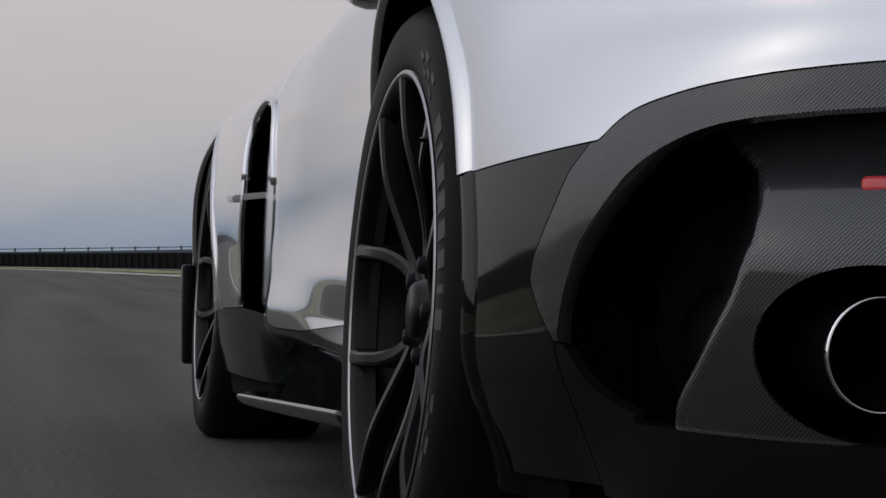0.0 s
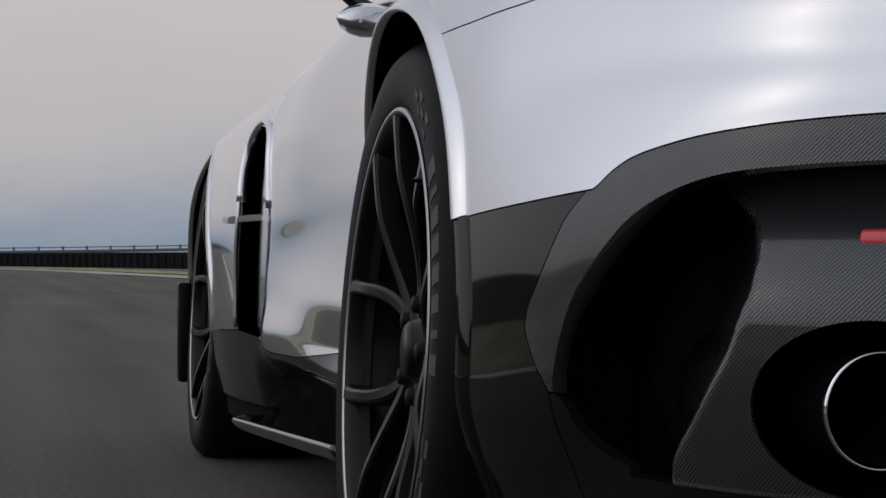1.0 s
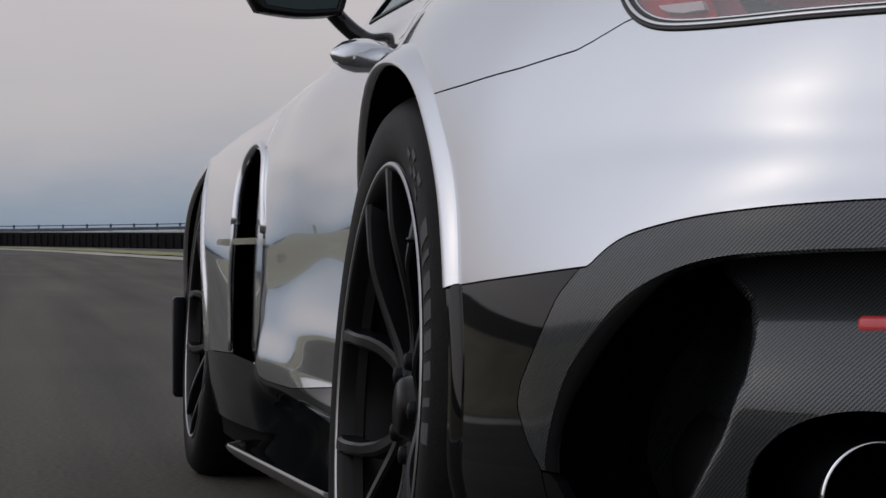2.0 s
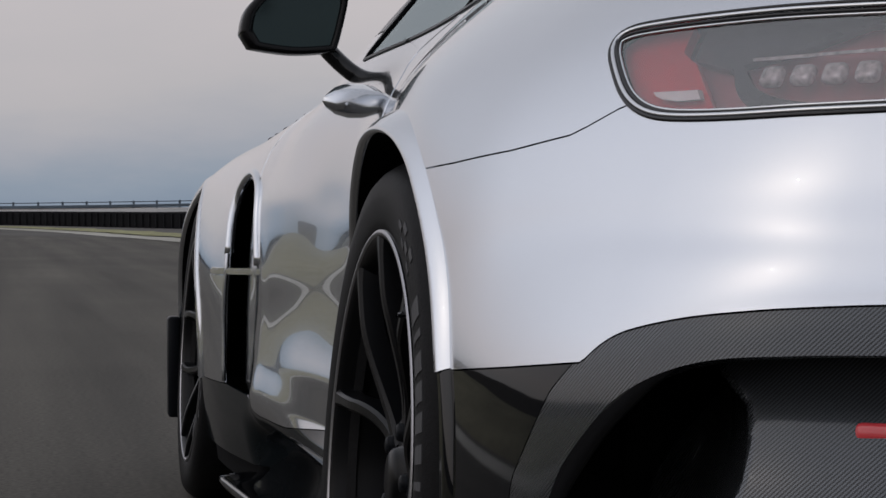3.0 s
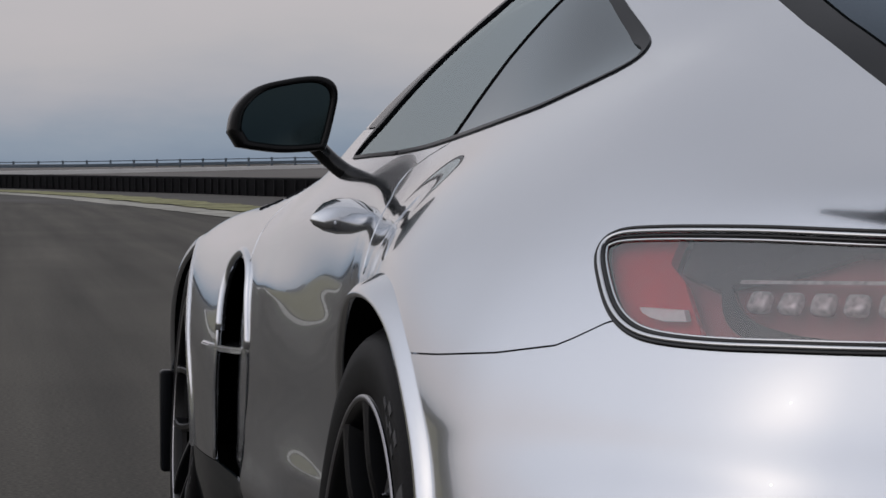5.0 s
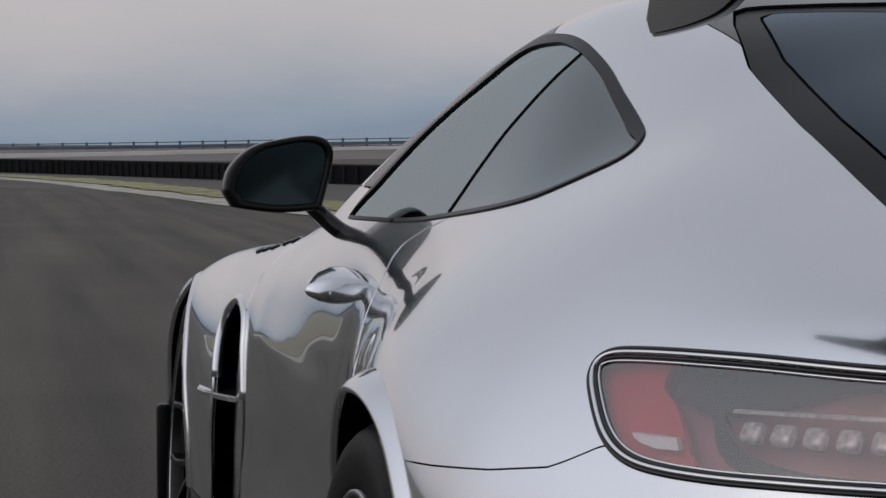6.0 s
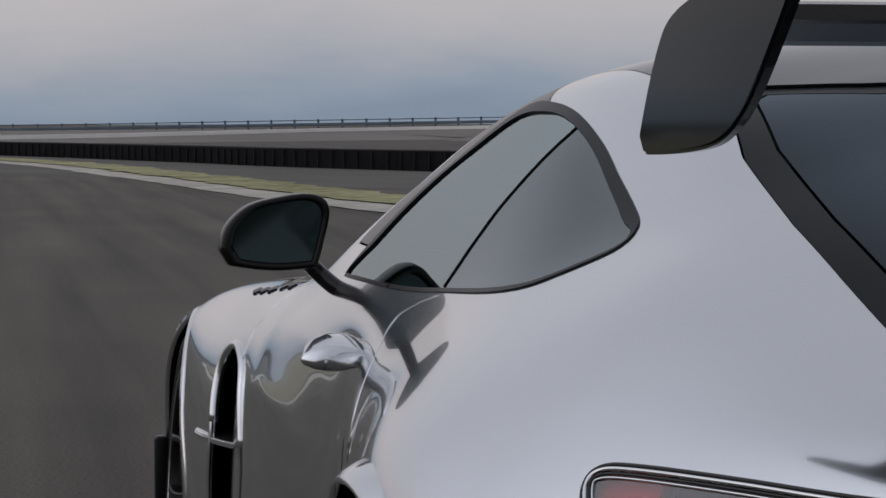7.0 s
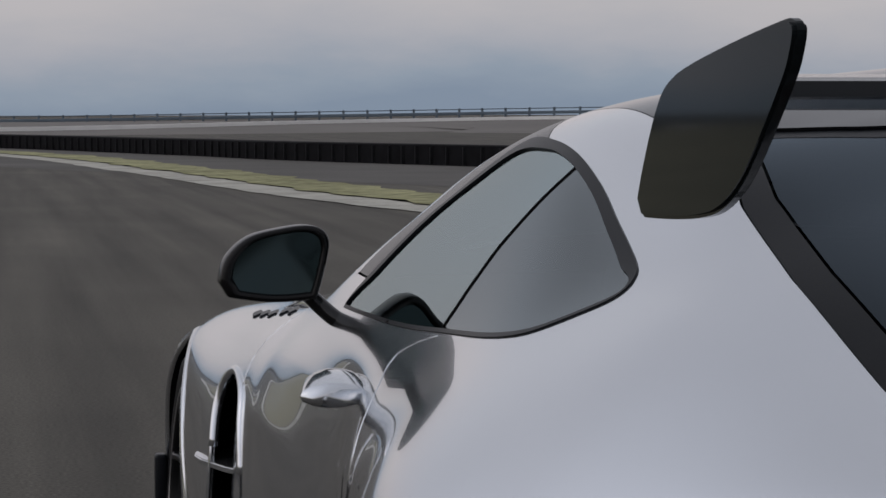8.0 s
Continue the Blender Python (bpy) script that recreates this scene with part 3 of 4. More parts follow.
DOOR_FRONT = [(.2, 1.99), (.30, 1.995), (.33, 1.995), (.40, 2.03), (.47, 2.062), (.57, 2.05), (.64, 2.0), (.70, 1.965), (.754, 1.967), (.80, 1.992), (.826, 2.01), (.86, 2.06), (.95, 2.2)]
VENT = ring([(1.762, .30), (1.765, .43), (1.775, .54), (1.757, .645), (1.765, .685), (1.82, .706), (1.88, .702), (1.95, .688), (1.99, .645), (2.02, .58), (2.045, .51), (2.06, .46), (2.03, .39), (2.0, .335), (1.985, .30), (1.9, .298)])


def reg(a):
    """Names for the columns of a form: half width, y, z, run."""
    return XC - a[:, 0], a[:, 1], a[:, 2], a[:, 3]


def arches(a, f, extra=0.0, front=True):
    h, y, z, u = reg(a)
    g = np.hypot(y, z - REAR_Z) - REAR_R - extra
    g = np.where((h > 0.6) & (y > -0.45), g, 1.0)
    a, f = cut(a, f, g)
    h, y, z, u = reg(a)
    g = np.hypot(y - FRONT_Y, z - FRONT_Z) - FRONT_R - extra
    return cut(a, f, np.where(h > 0.6, g, 1.0))


def rear_glass(a, grow=0.0):
    """Distance into the rear window opening, in plan."""
    h, y, z, u = reg(a)
    edge = np.interp(-y, [-.32, -.20, -.026, .197, .47, .62], [.465, .505, .545, .564, .572, .565])
    top = np.interp(h, [0, .32, .39, .45, .52], [.225, .236, .252, .275, .285])
    g = np.minimum(np.minimum(edge + grow - h, top + grow - y), y + 0.60 + grow)
    return np.where(z > 0.86, g, -1.0)


def windscreen(a, grow=0.0):
    h, y, z, u = reg(a)
    return np.where(z > 0.9, inside(y, h, [(.92, -.2), (.90, .42), (1.05, .58), (1.35, .66), (1.62, .55), (1.75, -.2)]) + grow, -1.0)


def both_of(a, f, g):
    return cut(a, f, g), cut(a, f, -np.asarray(g))


GAP = 0.0009
whole = form_rows()
outer = arches(*whole)
a, f = outer
h, y, z, u = reg(a)
upper, lower = cut(a, f, z - level(u, LOW) - GAP), cut(a, f, level(u, LOW) - z - GAP)

# openings in the painted skin
a, f = upper
a, f = cut(a, f, -inside(a[:, 3], a[:, 2], TAIL))
a, f = cut(a, f, np.where(a[:, 1] > -.3, -inside(a[:, 3], a[:, 2], SIDE), 1.0))
a, f = cut(a, f, -rear_glass(a))
a, f = cut(a, f, -windscreen(a))
a, f = cut(a, f, np.where(a[:, 2] < .74, -inside(a[:, 3], a[:, 2], VENT), 1.0))
# bumper below the seam; door between its shut lines; wing panel and bonnet ahead of it
h, y, z, u = reg(a)
behind = np.where(u > 3.6, level(u, SEAM) - z, -1.0)
panel("rear_bumper", *cut(a, f, behind - GAP), PAINT)
a, f = cut(a, f, -behind - GAP)
h, y, z, u = reg(a)
doorish = np.minimum(np.interp(z, *zip(*DOOR_BACK)) - u, u - np.interp(z, *zip(*DOOR_FRONT)))
doorish = np.where(z < 0.95, np.minimum(doorish, 0.935 - z), -1.0)
panel("door_skin", *cut(a, f, doorish - .0016), PAINT, label="silver door skin mirroring track and verge")
a, f = cut(a, f, -doorish - .0016)
h, y, z, u = reg(a)
pillar = np.minimum(inside(u, z, SIDE) + np.interp(u, [2.3, 2.6, 2.8, 2.95, 3.1], [.095, .085, .06, .015, -.02]), z - .905)
pillar = np.where(y > -.3, pillar, -1.0)
panel("a_pillar", *cut(a, f, pillar - GAP), BEZEL, label="gloss black windscreen pillar")
a, f = cut(a, f, -pillar - GAP)
h, y, z, u = reg(a)
ahead = np.interp(z, [.2, .86, .95, 1.1], [2.03, 2.06, 2.2, 2.3]) - u
quarter, nose = cut(a, f, -ahead), cut(a, f, ahead)
a, f = quarter
roof = np.where((a[:, 2] > 1.1) & (a[:, 1] > .05), .526 - (XC - a[:, 0]), -1.0)
panel("quarter_panel", *cut(a, f, -roof - GAP), PAINT)
panel("roof_panel", *cut(a, f, roof - GAP), GLOSS, label="gloss black roof panel")
a, f = nose
h, y, z, u = reg(a)
fender = h - np.interp(y, [1.0, 1.6, 2.1, 2.6, 3.2, 3.6], [.86, .82, .74, .70, .62, .5])
panel("front_wing", *cut(a, f, fender - GAP), PAINT)
panel("bonnet", *cut(a, f, -fender - GAP), PAINT)

# added near-black shell under all gaps; its colour holds their shade
a, f = form_rows(-0.012)
a, f = arches(a, f, 0.02)
a, f = cut(a, f, np.where(a[:, 1] > -.3, -inside(a[:, 3], a[:, 2], SIDE) + 0.004, 1.0))
a, f = cut(a, f, -rear_glass(a, -0.02))
a, f = cut(a, f, -windscreen(a, -0.02))
a, f = cut(a, f, np.where(a[:, 2] < .74, -inside(a[:, 3], a[:, 2], VENT) - .01, 1.0))
a, f = cut(a, f, -inside(a[:, 3], a[:, 2], TAIL) + .004)
a, f = cut(a, f, np.where(a[:, 3] > 4.15, a[:, 2] - level(a[:, 3], LOW) + 0.03, 1.0))
panel("inner_shell", a, f, VOID, thick=0)

# ---- black lower body ----
# outlet: its outer lip, and the near edge of the carbon panel inside it
LIP = [(4.90, .541), (4.571, .535), (4.49, .532), (4.436, .528), (4.393, .519), (4.366, .503), (4.341, .483), (4.313, .459), (4.283, .427), (4.261, .399), (4.244, .363), (4.241, .327), (4.255, .304), (4.280, .285), (4.325, .270)]
OUTLET = spline(LIP + [(4.36, .262), (4.90, .248)], 4)
CREASE = [(4.393, .5195), (4.353, .505), (4.321, .487), (4.291, .461), (4.258, .425), (4.240, .389), (4.229, .352), (4.228, .335)]
MOUTH = spline(LIP[:4] + CREASE + LIP[11:] + [(4.36, .262), (4.90, .248)], 4)
a, f = lower
h, y, z, u = reg(a)
opening = inside(u, z, MOUTH)
a, f = cut(a, f, np.where(u > 4.1, -opening, 1.0))
h, y, z, u = reg(a)
# the groove that parts the carbon surround from the gloss corner
groove = np.interp(z, [.1, .27, .335, .36, .39, .41, .45, .49, .517, .60], [4.235, 4.232, 4.222, 4.200, 4.182, 4.186, 4.212, 4.237, 4.266, 4.30]) - u
back = u > 3.6
corner = cut(a, f, np.where(back, groove - GAP, -1.0))
panel("bumper_corner", *cut(*corner, corner[0][:, 2] - .20), GLOSS, label="gloss black lower bumper corner")
surround = cut(a, f, np.where(back, -groove - GAP, -1.0))
upper_s = cut(*surround, surround[0][:, 2] - .335)
panel("outlet_surround", *upper_s, CARBON, label="lacquered carbon weave outlet surround", thick=0.016)
lower_s = cut(*surround, .333 - surround[0][:, 2])
panel("diffuser_edge", *cut(*lower_s, lower_s[0][:, 2] - .19), GLOSS, label="gloss black diffuser edge", thick=0.012)
a, f = cut(a, f, np.where(back, -1.0, 1.0))
panel("lower_skirt", *cut(a, f, a[:, 2] - .17), PLATEBLACK, label="black lower side skirt")

# carbon panel in the outlet: set back under the lip, flush lower down, with the side outlet and exhaust recess cut out
a, f = form_rows()
h, y, z, u = reg(a)
a, f = cut(a, f, np.where(u > 4.15, inside(u, z, OUTLET) + .012, -1.0))
EDGE_IN = [(.24, 4.345), (.284, 4.357), (.322, 4.387), (.352, 4.408), (.381, 4.428), (.429, 4.446), (.457, 4.445), (.486, 4.435), (.51, 4.40), (.56, 4.36)]


def set_back(a):
    h, y, z, u = reg(a)
    s = np.clip((z - .40) / .13, 0, 1)
    d = .006 + 0.05 * s * s * (3 - 2 * s)
    e = np.clip((np.interp(z, *zip(*EDGE_IN)) + .012 - u) / .16, 0, 1)
    d = d + 0.15 * (1 - (1 - e) ** 2)
    b = a.copy()
    way = np.stack([np.interp(u, [4.2, 4.6, 5.3], [.8, .55, 0]), np.interp(u, [4.2, 4.6, 5.3], [.6, .83, 1])], 1)
    b[:, :2] += way * d[:, None]
    return b


EXH = (4.566, .331)
a, f = cut(a, f, (np.hypot((a[:, 3] - EXH[0]) / .107, (a[:, 2] - EXH[1]) / .0745) - 1) * .08)
panel("outlet_panel", set_back(a), f, CARBON, label="carbon weave panel between outlet and exhaust", thick=0.004)
# ---- end of body skin ----


# ---- places on the body ----
FORM, RUN = body_form(STEPS, 20)


def on_body(u, z, out=0.0):
    """The body's point at a run along the outline and a height, moved out along its normal."""
    def at(uu, zz):
        i = min(max(np.searchsorted(RUN, uu) - 1, 0), len(RUN) - 2)
        t = (uu - RUN[i]) / (RUN[i + 1] - RUN[i])
        row = FORM[i] * (1 - t) + FORM[i + 1] * t
        k = np.argmax(row[:, 2] > zz)
        s = (zz - row[k - 1, 2]) / (row[k, 2] - row[k - 1, 2])
        return row[k - 1] * (1 - s) + row[k] * s
    p = at(u, z)
    n = np.cross(at(u, z + .004) - p, at(u + .004, z) - p)
    n /= np.linalg.norm(n)
    if n[0] * -0.7 + n[1] * -0.7 < 0 and n[2] < 0.5:
        n = -n
    return Vector(p + n * out), Vector(n)


def sheet(a, f, out):
    """A cut of the body form moved out (or in) along its normals."""
    b = a.copy()
    b[:, :3] += vertex_normals(a[:, :3], f) * out
    return b, f


# rounded door edges along the shut lines
for line, lo, hi in ((DOOR_BACK, .70, .905), (DOOR_FRONT, .70, .86)):
    pts = [on_body(float(np.interp(zz, *zip(*line))), float(zz), -.0002)[0] for zz in np.linspace(lo, hi, 28)]
    for s in (1, -1):
        part("door_edge", tube([(p.x if s > 0 else 2 * XC - p.x, p.y, p.z) for p in pts], .0011, 6), PAINT, car)


# ---- wheel arches: rolled lips and dark liners ----
def flank_x(y, z):
    """x of the body's left flank at a place in the side view."""
    pts = []
    for row in FORM:
        k = int(np.argmax(row[:, 2] > z))
        t = (z - row[k - 1, 2]) / (row[k, 2] - row[k - 1, 2]) if k else 0
        pts.append(row[k - 1] * (1 - t) + row[k] * t if k else row[0])
    pts = np.array([p for p in pts if p[0] < XC - .6])
    o = np.argsort(pts[:, 1])
    return float(np.interp(y, pts[o, 1], pts[o, 0]))


def arch(cy, cz, r, stand, a0, a1, name="arch_lip", mat=PAINT, flare=0.0):
    """A rolled lip round a wheel opening, from angle a0 to a1 (degrees, 0 = rearward, 90 = up)."""
    section = [(.034, .028), (.010, .020), (.001, .0145), (-.005, .0105), (-stand + .003, .004), (-stand, 0), (-stand + .003, -.004), (-stand + .010, -.005)]
    rows = []
    for k in range(73):
        a = radians(a0 + (a1 - a0) * k / 72)
        c, q = math.cos(a), math.sin(a)
        rows.append((flank_x(cy - (r + .012) * c, max(cz + (r + .012) * q, .16)), c, q))
    lean = np.linspace(a0, a1, 73)
    smooth_x = - flare * ease(lean, 60, 105) * ease(lean, 185, 150) + np.convolve(np.pad([v[0] for v in rows], 4, mode="edge"), np.ones(9) / 9, mode="valid")
    for side in (1, -1):
        bm = bmesh.new()
        rings = [[bm.verts.new(((x0 + dx) if side > 0 else 2 * XC - x0 - dx, cy - (r + dr) * c, cz + (r + dr) * q)) for dx, dr in section] for x0, (_, c, q) in zip(smooth_x, rows)]
        for p, q in zip(rings, rings[1:]):
            for i in range(len(section) - 1):
                bm.faces.new((p[i], q[i], q[i + 1], p[i + 1]))
        bmesh.ops.recalc_face_normals(bm, faces=bm.faces)
        part(name, bm, mat, car)
        bm = bmesh.new()
        rings = [[bm.verts.new((x if side > 0 else 2 * XC - x, cy - rr * c, cz + rr * q)) for x, rr in ((x0 - stand + .009, r - .0045), (x0 + .08, r + .010), (x0 + .45, r + .010), (x0 + .45, .05))] for x0, (_, c, q) in zip(smooth_x, rows)]
        for p, q in zip(rings, rings[1:]):
            for i in range(3):
                bm.faces.new((p[i], q[i], q[i + 1], p[i + 1]))
        part("arch_liner", bm, VOID, car)


arch(0, REAR_Z, 0.385, .014, 21.5, 190, flare=.016)
arch(0, REAR_Z, 0.385, .010, -26, 21.3, "corner_edge", GLOSS)
arch(FRONT_Y, FRONT_Z, 0.366, .007, -6, 200)

# ---- wheels ----
def blade(pts, widths):
    """A forged spoke: narrow flat face outwards, sloping flanks, deep behind."""
    bm = bmesh.new()
    rings = []
    for i, p in enumerate(pts):
        way = (pts[min(i + 1, len(pts) - 1)] - pts[max(i - 1, 0)]).normalized()
        deep = Vector((1, 0, 0))
        deep = (deep - way * deep.dot(way)).normalized()
        over = way.cross(deep)
        h = widths[i]
        section = ((-.40, -.75), (.40, -.75), (.72, -.45), (.95, 1.6), (-.95, 1.6), (-.72, -.45))
        rings.append([bm.verts.new(p + over * (h * a) + deep * (h * d)) for a, d in section])
    for a, b in zip(rings, rings[1:]):
        for k in range(6):
            bm.faces.new((a[k], a[(k + 1) % 6], b[(k + 1) % 6], b[k]))
    bm.faces.new(rings[0])
    bm.faces.new(rings[-1])
    bmesh.ops.recalc_face_normals(bm, faces=bm.faces)
    return bm


def wheel(r, lip, width, name="wheel"):
    """A wheel, its outer face at x = 0, the car to +x: tyre with moulded marks, rim, spokes, hub, brake."""
    w = tagged(empty(name), "", "")
    tyre = part("tyre", lathe([(.03, lip - .03), (.004, lip - .004), (.000, lip + .008), (-.002, lip + (r - lip) * .45), (.001, lip + (r - lip) * .72), (.009, r - .012), (.022, r - .003), (.05, r), (width - .05, r), (width - .01, r - .02), (width, lip + .03), (width - .02, lip - .02)], 128), RUBBER, w)
    # near-black bars, slightly proud, standing in for shaded shoulder cuts round the tread
    bm = bmesh.new()
    for k in range(40):
        b = block((.05, .0035, .012), (.065, 0, 0))
        bmesh.ops.transform(b, matrix=Matrix.Rotation(2 * math.pi * k / 40, 4, "X") @ Matrix.Translation((0, 0, r - .0054)), verts=b.verts)
        me = bpy.data.meshes.new("cut")
        b.to_mesh(me)
        b.free()
        bm.from_mesh(me)
        bpy.data.meshes.remove(me)
    part("tread_shade_bar", bm, VOID, w)["kind"] = "stuff"
    rim = part("rim", lathe([(.006, lip + .001), (.001, lip - .003), (.001, lip - .009), (.008, lip - .014), (.02, lip - .020), (.05, lip - .028), (.13, lip - .040), (width - .03, lip - .045)], 128), RIM, w)
    part("rim_edge", lathe([(.0005, lip - .0015), (-.0015, lip - .004), (-.0005, lip - .0075), (.003, lip - .009)], 128), EDGE, w)
    rr = lip - .012
    for k in range(10):
        pair, s = divmod(k, 2)
        base, way = 72 * pair, (1 if s else -1)

        def spot(x, rad, deg):
            a = radians(base + way * deg)
            return Vector((x, -rad * math.cos(a), rad * math.sin(a)))
        pts = [spot(.050, .045, 3), spot(.044, .085, 6), spot(.034, .125, 9.5), spot(.022, .165, 13.5), spot(.013, .20, 17), spot(.010, rr - .022, 20), spot(.012, rr + .002, 21.5)]
        smooth = [Vector(p) for p in spline([tuple(p) for p in pts], 4)]
        widths = [float(v) for v in spline([(.018,), (.0140,), (.0122,), (.0112,), (.0106,), (.0115,), (.016,)], 4)[:, 0]]
        part("spoke", blade(smooth, widths), RIM, w, smooth=False)
    hub = part("hub", lathe([(.09, .075), (.052, .073), (.040, .066), (.040, .036), (.030, .033), (.026, .028), (.026, .0001)], 48), RIM, w)
    for k in range(5):
        a = radians(72 * k + 36)
        b = lathe([(.036, .012), (.030, .0105), (.028, .006), (.028, .0001)], 6)
        bmesh.ops.translate(b, vec=(0, .055 * math.cos(a), .055 * math.sin(a)), verts=b.verts)
        part("wheel_bolt", b, SATIN, w)
    part("brake_disc", lathe([(.105, .07), (.105, lip - .075), (.135, lip - .075), (.135, .07)], 64), STEEL, w)
    cal = block((.09, .07, .20), (.115, .17, 0), .015)
    part("brake_caliper", cal, SATIN, w)
    valve = part("valve", lathe([(0, .0032), (.028, .0032), (.03, .0001)], 10), CHROME, w)
    a = radians(50)
    valve.matrix_local = Matrix.Translation((-.004, -(lip - .032) * math.cos(a), (lip - .032) * math.sin(a)))
    # moulded marks on the sidewall: a row of plain bars, and a chequered patch
    mid, span = lip + (r - lip) * .46, (r - lip) * .36

    wall_r = [lip - .004, lip + .008, lip + (r - lip) * .45, lip + (r - lip) * .72, r - .012]
    wall_x = [.004, .000, -.002, .001, .009]

    def mark(a0, a1, r0, r1):
        bm = bmesh.new()
        rows = []
        for k in range(4):
            a = radians(a0 + (a1 - a0) * k / 3)
            rows.append([bm.verts.new((float(np.interp(q, wall_r, wall_x)) - .0009, -q * math.cos(a), q * math.sin(a))) for q in np.linspace(r0, r1, 4)])
        for p, q in zip(rows, rows[1:]):
            for i in range(3):
                bm.faces.new((p[i], p[i + 1], q[i + 1], q[i]))
        ret = bmesh.ops.extrude_face_region(bm, geom=bm.faces[:])
        bmesh.ops.translate(bm, vec=(.004, 0, 0), verts=[v for v in ret["geom"] if isinstance(v, bmesh.types.BMVert)])
        bmesh.ops.recalc_face_normals(bm, faces=bm.faces)
        part("sidewall_mark", bm, MARKING, w, smooth=False)
    for turn in (0,):
        for k in range(8):
            wide = (4.4, 1.6, 3.8, 3.8, 3.6, 3.4, 1.6, 3.8)[k]
            a = 38.5 - 5.6 * k + turn
            mark(a - wide / 2, a + wide / 2, mid - span / 2, mid + span / 2)
        for k in range(4):
            for j in range(3):
                if (k + j) % 2 == 0:
                    a = 50 + 4.2 * k + turn
                    mark(a, a + 3.4, mid - span / 2 + j * span / 3, mid - span / 2 + (j + .8) * span / 3)
                    a = -18 - 4.2 * k + turn
                    mark(a, a + 3.4, mid - span / 2 + j * span / 3, mid - span / 2 + (j + .8) * span / 3)
    return w


rear = wheel(.352, .276, .32)
rear.parent = car
rear.matrix_local = pose(-1.193, 0, .352, 0, 3.7, 0)
front = wheel(.338, .258, .27)
front.parent = car
front.matrix_local = pose(-1.160, 2.63, .337, 0, 3.7, 0)
for w, x, y, r in ((rear, 1.193, 0, .352), (front, 1.160, 2.63, .337)):
    copy_thing(w, pose(2 * XC + x, y, r, 0, 3.7, 180))
for w in (rear, front):
    w["label"] = "black wheel with twin spokes and low tyre"

# ---- windows ----
a, f = form_rows(-0.002)
keep = np.where(a[:, 1] > -.3, inside(a[:, 3], a[:, 2], SIDE), -1.0)
a, f = cut(a, f, keep + .002)
rim_w = np.interp(a[:, 3], [2.5, 2.85, 3.1, 3.35, 3.7], [.020, .016, .009, .010, .014])
deep = inside(a[:, 3], a[:, 2], SIDE)
low_edge = np.interp(a[:, 3], [2.5, 2.66, 3.048, 3.265, 3.48, 3.61, 3.68, 3.75, 3.79], [.885, .888, .899, .912, .925, .936, .948, .974, .99])
rim_w = .003 + (rim_w - .003) * np.clip((a[:, 2] - low_edge - .012) / .04, 0, 1)
trim_a, trim_f = cut(a, f, rim_w - deep)
panel("window_trim", *sheet(trim_a, trim_f, .004), SATIN, thick=.01, label="gloss black window surround")
ga, gf = cut(a, f, deep - rim_w - .0005)
split = ga[:, 3] - np.interp(ga[:, 2], *zip(*SPLIT))
for ob in panel("door_window", *cut(ga, gf, -split - .0014), GLASS, thick=0, label="closed green-tinted door window"):
    ob.visible_shadow = False
for ob in panel("quarter_window", *cut(ga, gf, split - .0014), DARKGLASS, thick=0, label="dark tinted fixed quarter window"):
    ob.visible_shadow = False
for s in (1, -1):
    pts = [on_body(float(np.interp(zz, *zip(*SPLIT))), float(zz), -.0018)[0] for zz in np.linspace(.916, 1.135, 24)]
    part("window_pillar", tube([(p.x if s > 0 else 2 * XC - p.x, p.y, p.z) for p in pts], .0021, 6), VOID, car)
a, f = form_rows(-0.003)
a, f = cut(a, f, windscreen(a) + .002)
for ob in panel("windscreen", a, f, GLASS, thick=0):
    ob.visible_shadow = False
a, f = form_rows(-0.004)
a, f = cut(a, f, rear_glass(a) - .004)
inner = rear_glass(a) - np.interp(-a[:, 1], [-.3, .0, .6], [.034, .044, .046])
inner = np.minimum(inner, 0.02 + np.interp(XC - a[:, 0], [0, .32, .39, .45, .52], [.225, .236, .252, .275, .285]) - a[:, 1] - .03)
panel("rear_window_band", *cut(a, f, -inner - .002), SATIN, label="satin black band round the rear window")
panel("rear_window", *cut(a, f, inner - .002), REARGLASS, thick=0, label="dark sloping rear window")

# cabin
part("cabin_floor", block((1.5, 2.3, .05), (XC, .75, .45), .02), CLOTH, car)
part("dashboard", block((1.45, .35, .28), (XC, 1.55, .76), .06, 3), CLOTH, car)
part("rear_shelf", block((1.2, .7, .04), (XC, -.15, .80), .015), CLOTH, car)
for x in (XC - .38, XC + .38):
    part("seat_back", block((.46, .14, .58), (x, .38, .74), .06, 3), CLOTH, car)
    part("seat_base", block((.46, .50, .16), (x, .68, .54), .05, 3), CLOTH, car)

# floor of the car
part("underbody", block((1.60, 4.2, .10), (XC, 1.35, .17), .03), VOID, car)
part("rear_diffuser", block((1.3, .5, .04), (XC, -.62, .19), .01), SATIN, car)
# added plate, near-black to paint in the shade deep inside the outlet
part("outlet_shade_plate", block((1.66, .03, .5), (XC, -.40, .38), .01), VOID, car)

